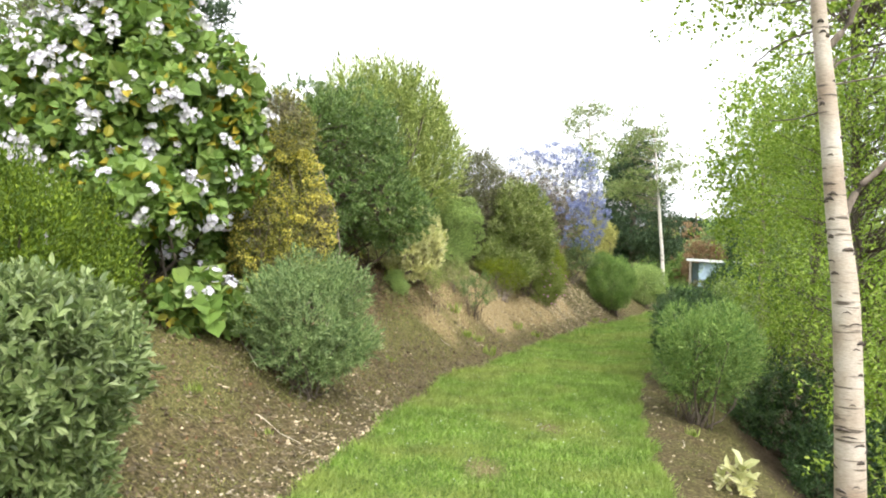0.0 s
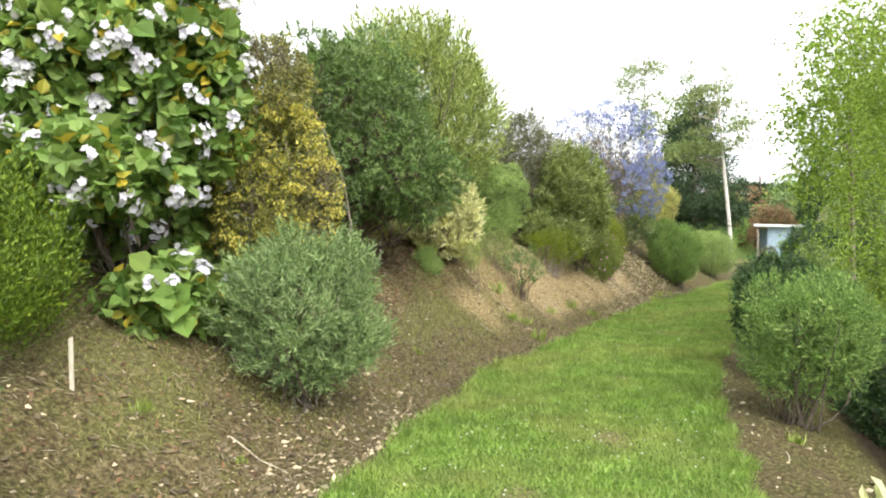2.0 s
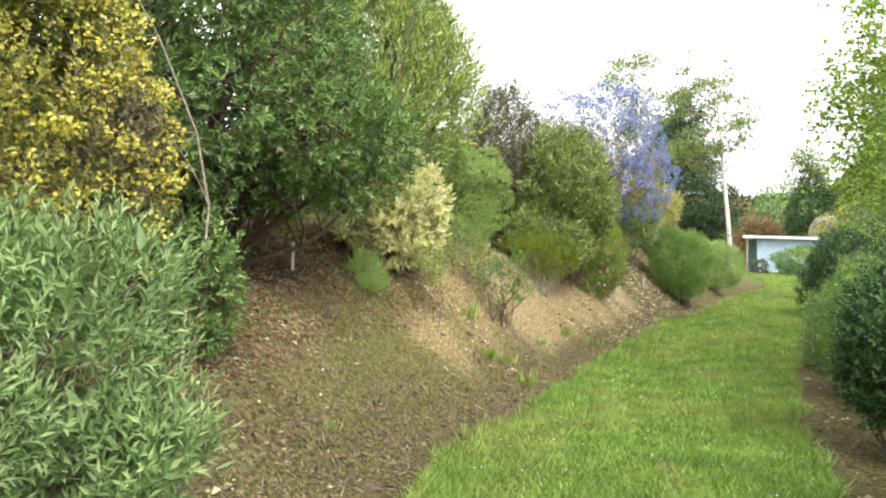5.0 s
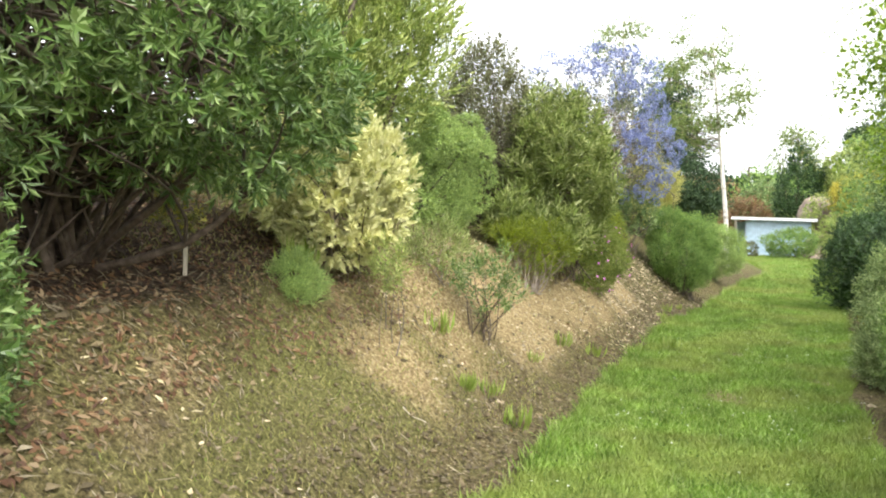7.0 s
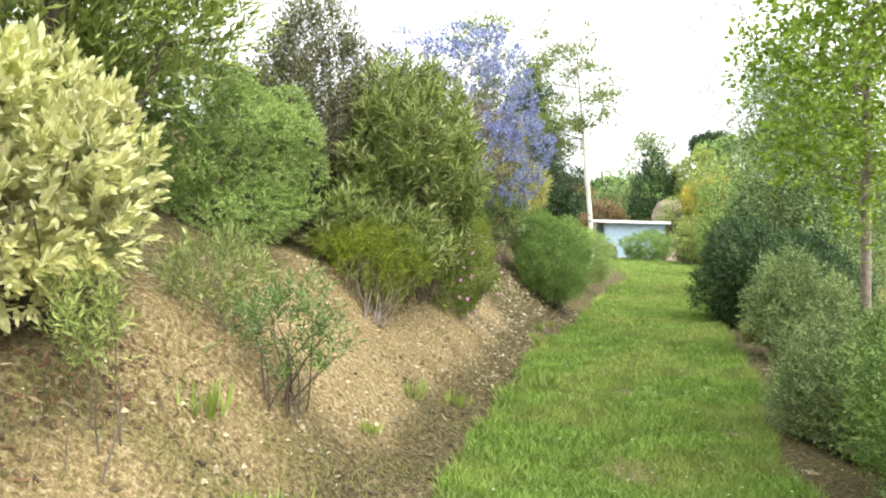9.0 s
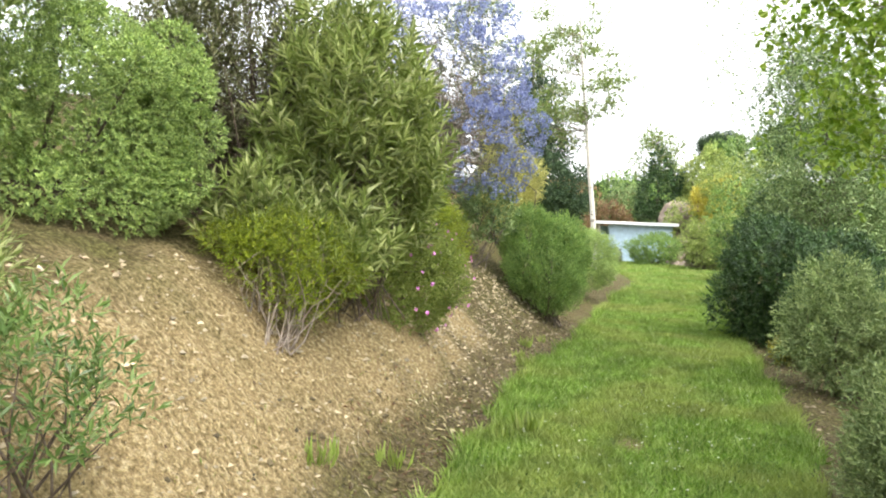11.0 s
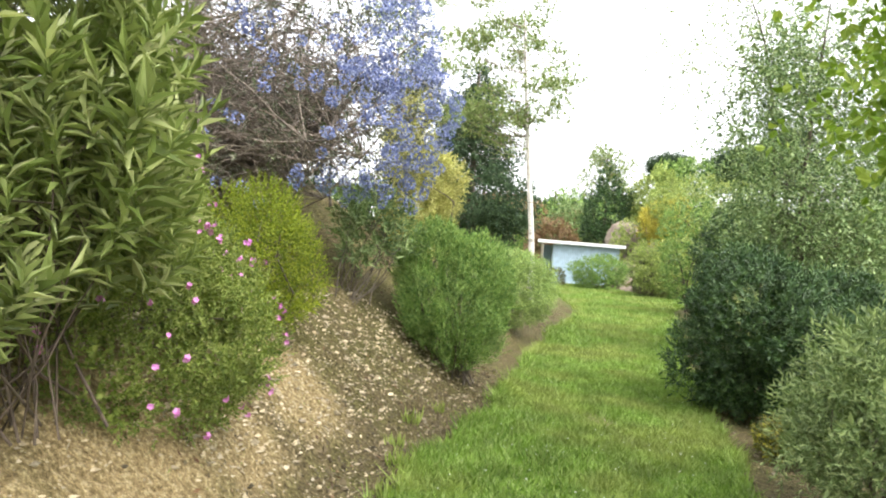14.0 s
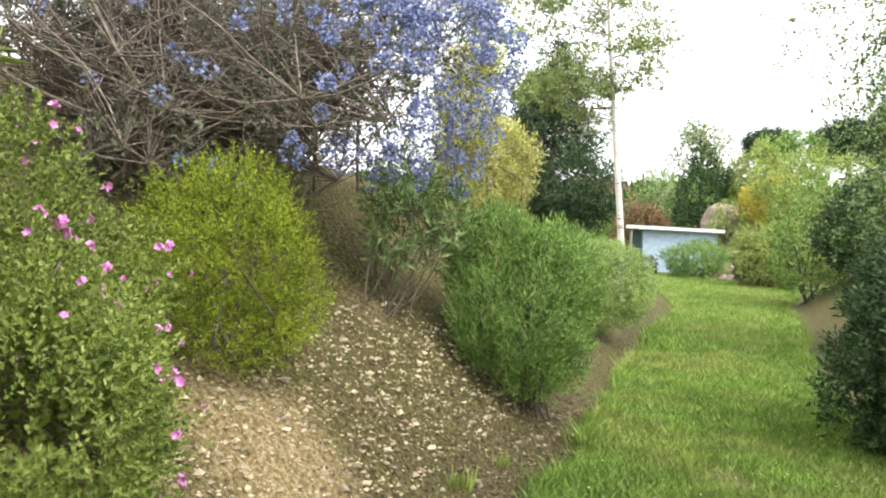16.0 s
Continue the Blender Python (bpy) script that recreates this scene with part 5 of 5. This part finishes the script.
shed_turn = -20.0
shed = thing("garden_shed", (14.9, 39.7, float(ground_z(14.9, 39.7)) - 0.02), "low pale blue corrugated garden shed with a white-edged flat roof", "shed")
shed.rotation_euler = (0, 0, radians(shed_turn))
corrugated("front_wall", 2.75, 1.66, M_WALL_BLUE, shed, pose(0.22, 0, 0))
corrugated("back_wall", 3.2, 1.6, M_WALL_BLUE, shed, pose(0, 2.0, 0))
corrugated("side_wall", 2.0, 1.62, M_WALL_BLUE, shed, pose(1.6, 1.0, 0, 0, 0, 90))
corrugated("partition", 2.0, 1.62, M_WALL_BLUE, shed, pose(-1.15, 1.0, 0, 0, 0, 90))
slab("roof", (3.6, 2.5, 0.05), M_ROOF, shed, pose(0.0, 0.95, 1.74, -1.2, 1.0, 0), 0.006)
slab("fascia", (3.64, 0.03, 0.13), M_FASCIA, shed, pose(0.0, -0.32, 1.73, 0, 1.0, 0), 0.004, "white painted board")
for px_, py_ in ((-1.6, -0.2), (-1.6, 1.95)):
    slab("post", (0.09, 0.09, 1.74), M_TIMBER, shed, pose(px_, py_, 0.86), 0.006)

house_z = float(ground_z(20.0, 72.0))
house = thing("small_building", (17.5, 72.0, house_z), "small distant building with a grey gabled roof", "building")
slab("wall", (3.0, 3.0, 2.4), M_TIMBER, house, pose(0, 0, 1.2), 0.02)
bm = bmesh.new()
vs = [bm.verts.new(c) for c in ((-1.7, -1.8, 2.4), (1.7, -1.8, 2.4), (1.7, 1.8, 2.4), (-1.7, 1.8, 2.4), (-1.5, 0, 3.5), (1.5, 0, 3.5))]
for idx in ((0, 1, 5, 4), (2, 3, 4, 5), (1, 2, 5), (3, 0, 4), (3, 2, 1, 0)):
    bm.faces.new([vs[i] for i in idx])
me = bpy.data.meshes.new("roof")
bm.to_mesh(me)
bm.free()
me.materials.append(M_ROOF)
part("roof", me, house)


def rock_mesh(name, size, seed, material, detail=3):
    bm = bmesh.new()
    bmesh.ops.create_icosphere(bm, subdivisions=detail, radius=1.0)
    for v in bm.verts:
        q = v.co * 1.3 + Vector((seed * 7.1, 0, 0))
        v.co *= 1 + 0.3 * noise.noise(q) + 0.14 * noise.noise(q * 2.7)
        v.co = Vector((v.co.x * size[0], v.co.y * size[1], v.co.z * size[2]))
    me = bpy.data.meshes.new(name)
    bm.to_mesh(me)
    bm.free()
    me.materials.append(material)
    return me


for k, (cx, cy, sx, sz) in enumerate(((17.0, 40.6, 0.9, 0.8), (17.9, 40.2, 0.8, 1.0), (16.9, 39.2, 0.7, 0.55), (18.2, 41.6, 1.1, 1.3), (16.3, 38.6, 0.45, 0.4))):
    ob = new("boulder", rock_mesh("boulder", (sx, sx * 0.8, sz), k, M_ROCK))
    ob.location = on_ground(cx, cy, sz * 0.35)
    tagged(ob, "brown weathered boulder on the slope beside the shed", "boulder", "boulders on the slope")
for k in range(13):
    f = k / 12
    s = rng.uniform(0.16, 0.3)
    ob = new("edging_stone", rock_mesh("edging_stone", (s * 1.35, s, s * 0.62), 20 + k, M_ROCK, 2))
    ob.location = on_ground(15.2 + 0.75 * f + 0.1 * rng.normal(), 37.3 - 4.9 * f, s * 0.2)
    ob.rotation_euler = (0, 0, rng.random() * 6.28)
    tagged(ob, "grey-brown stone in the lawn's low edging", "stone", "edging stones")


def stake(x, y, height, label, lean=(0, 0), thick=0.022):
    ob = new("wooden_stake")
    ob.empty_display_size = 0.1
    ob.location = on_ground(x, y, -0.03)
    ob.rotation_euler = (radians(lean[0]), radians(lean[1]), 0.4)
    tagged(ob, label, "stake")
    bm = bmesh.new()
    bmesh.ops.create_cube(bm, size=1.0)
    bmesh.ops.scale(bm, vec=(thick, thick, height), verts=bm.verts)
    bmesh.ops.translate(bm, vec=(0, 0, height / 2), verts=bm.verts)
    top = [v for v in bm.verts if v.co.z > height * 0.9]
    for v in top:
        v.co.z += 0.006 if v.co.x > 0 else -0.004
    bmesh.ops.bevel(bm, geom=bm.edges[:], offset=0.002, segments=1, affect="EDGES")
    me = bpy.data.meshes.new("post")
    bm.to_mesh(me)
    bm.free()
    me.materials.append(M_STAKE)
    part("post", me, ob)


stake(-2.03, 4.82, 0.3, "short pale wooden stake standing in the bank", (0, -1))
stake(-1.24, 7.42, 0.36, "pale wooden stake beside a small green shrub", (2, 3), 0.016)
stake(-1.2, 9.35, 0.24, "short pale wooden stake under the tall shrub", (0, 1))
stake(-2.3, 4.4, 0.1, "stub of a pale wooden stake in the bank", (3, 6), 0.016)


# ---- tufts, sticks and daisies ----
def tuft_mesh(n, tall, wide, seed, material):
    r = np.random.default_rng(seed)
    a = r.random(n) * 6.28
    rad = r.random(n) * wide * 0.4
    p = np.stack([np.cos(a) * rad, np.sin(a) * rad, np.full(n, -0.01)], 1)
    h = tall * r.uniform(0.5, 1.1, n)
    way = np.stack([np.cos(a) * 0.45, np.sin(a) * 0.45, np.ones(n)], 1) + r.normal(size=(n, 3)) * 0.2
    return fast_mesh("blades", *leaves(p, way, np.stack([np.cos(a), np.sin(a), np.zeros(n)], 1), h, r.uniform(0.004, 0.007, n), False, 0.2, 0.25), material)


M_TUFT = leaf_material("weed_blade", [(0.24, 0.34, 0.06), (0.34, 0.43, 0.1), (0.42, 0.48, 0.17)], 0.55, 0.5)
tufts = [tuft_mesh(34, 0.17, 0.24, 1, M_TUFT), tuft_mesh(26, 0.11, 0.18, 2, M_TUFT), tuft_mesh(40, 0.24, 0.2, 3, M_TUFT)]
for cx, cy, kind_, sc in ((0.62, 10.25, 0, 1.0), (0.45, 10.4, 1, 1.2), (1.2, 12.3, 0, 0.9), (1.6, 12.75, 1, 1.3), (2.55, 13.5, 0, 1.0), (2.35, 13.35, 1, 1.0), (3.0, 15.2, 1, 1.0), (3.4, 16.6, 0, 0.8), (3.2, 16.1, 1, 1.0), (0.85, 11.4, 1, 0.9), (-0.72, 9.98, 2, 1.1), (-0.78, 9.95, 0, 1.0), (0.15, 8.75, 1, 0.9), (-0.6, 7.9, 1, 0.7), (-1.7, 4.9, 1, 0.8), (-1.2, 5.0, 1, 0.5), (3.7, 17.0, 1, 0.9), (0.1, 10.55, 0, 1.1), (0.3, 10.2, 2, 0.6), (2.0, 7.6, 1, 0.6), (2.2, 6.4, 0, 0.6), (1.75, 12.2, 1, 0.8), (3.15, 15.75, 0, 0.7)):
    ob = new("grass_tuft")
    ob.empty_display_size = 0.05
    ob.location = on_ground(cx, cy)
    tagged(ob, "tuft of bright green weedy grass on the bank", "grass tuft", "tufts on the bank")
    part("blades", tufts[kind_], ob, at=pose(0, 0, 0, 0, 0, rng.random() * 360) @ Matrix.Scale(sc, 4))

for cx, cy, ang, ln in ((-0.22, 7.05, 35, 0.3), (-1.15, 5.15, 5, 0.32), (2.9, 13.6, 60, 0.15), (5.6, 14.0, 40, 0.4), (0.0, 9.6, 20, 0.14), (-1.6, 5.9, 140, 0.25), (2.0, 6.0, 75, 0.22), (4.4, 13.1, 50, 0.3)):
    a = radians(ang)
    t_ = np.linspace(-0.5, 0.5, 7)
    px_, py_ = cx + np.cos(a) * t_ * ln, cy + np.sin(a) * t_ * ln + 0.01 * np.sin(t_ * 7)
    path = np.stack([px_, py_, ground_z(px_, py_) + 0.008], 1)
    ob = new("fallen_stick", fast_mesh("fallen_stick", *frozen((cx, cy, path[3, 2]), tubes(path[None], np.linspace(0.0045, 0.002, 7)[None], 6)), M_STAKE, True))
    ob.location = (cx, cy, path[3, 2])
    tagged(ob, "thin pale fallen stick lying on the ground", "stick")

n = 420
y = np.concatenate([rng.uniform(4, 20, n // 2), rng.choice([6.0, 10.6, 12.9, 14.3, 16.2], n // 2) + rng.normal(size=n // 2) * 0.35])
x = np.interp(y, YS, LEFT_S) + rng.uniform(0.15, 2.1, n)
p = np.stack([x, y, ground_z(x, y) + 0.035], 1)
t_ = np.arange(6) * 2 * np.pi / 6
way = np.broadcast_to(np.stack([np.cos(t_), np.sin(t_), np.full(6, 0.25)], 1), (n, 6, 3)).reshape(-1, 3)
M_DAISY = leaf_material("daisy_petal", [(0.75, 0.75, 0.72), (0.82, 0.82, 0.8)], 0.6, 0.2)
tagged(new("daisies", fast_mesh("daisies", *leaves(np.repeat(p, 6, 0), way, np.broadcast_to(np.array([0, 0, 1.0]), way.shape), 0.009, 0.006), M_DAISY)), "tiny white daisies dotted over the lawn", "daisies", kind="stuff")
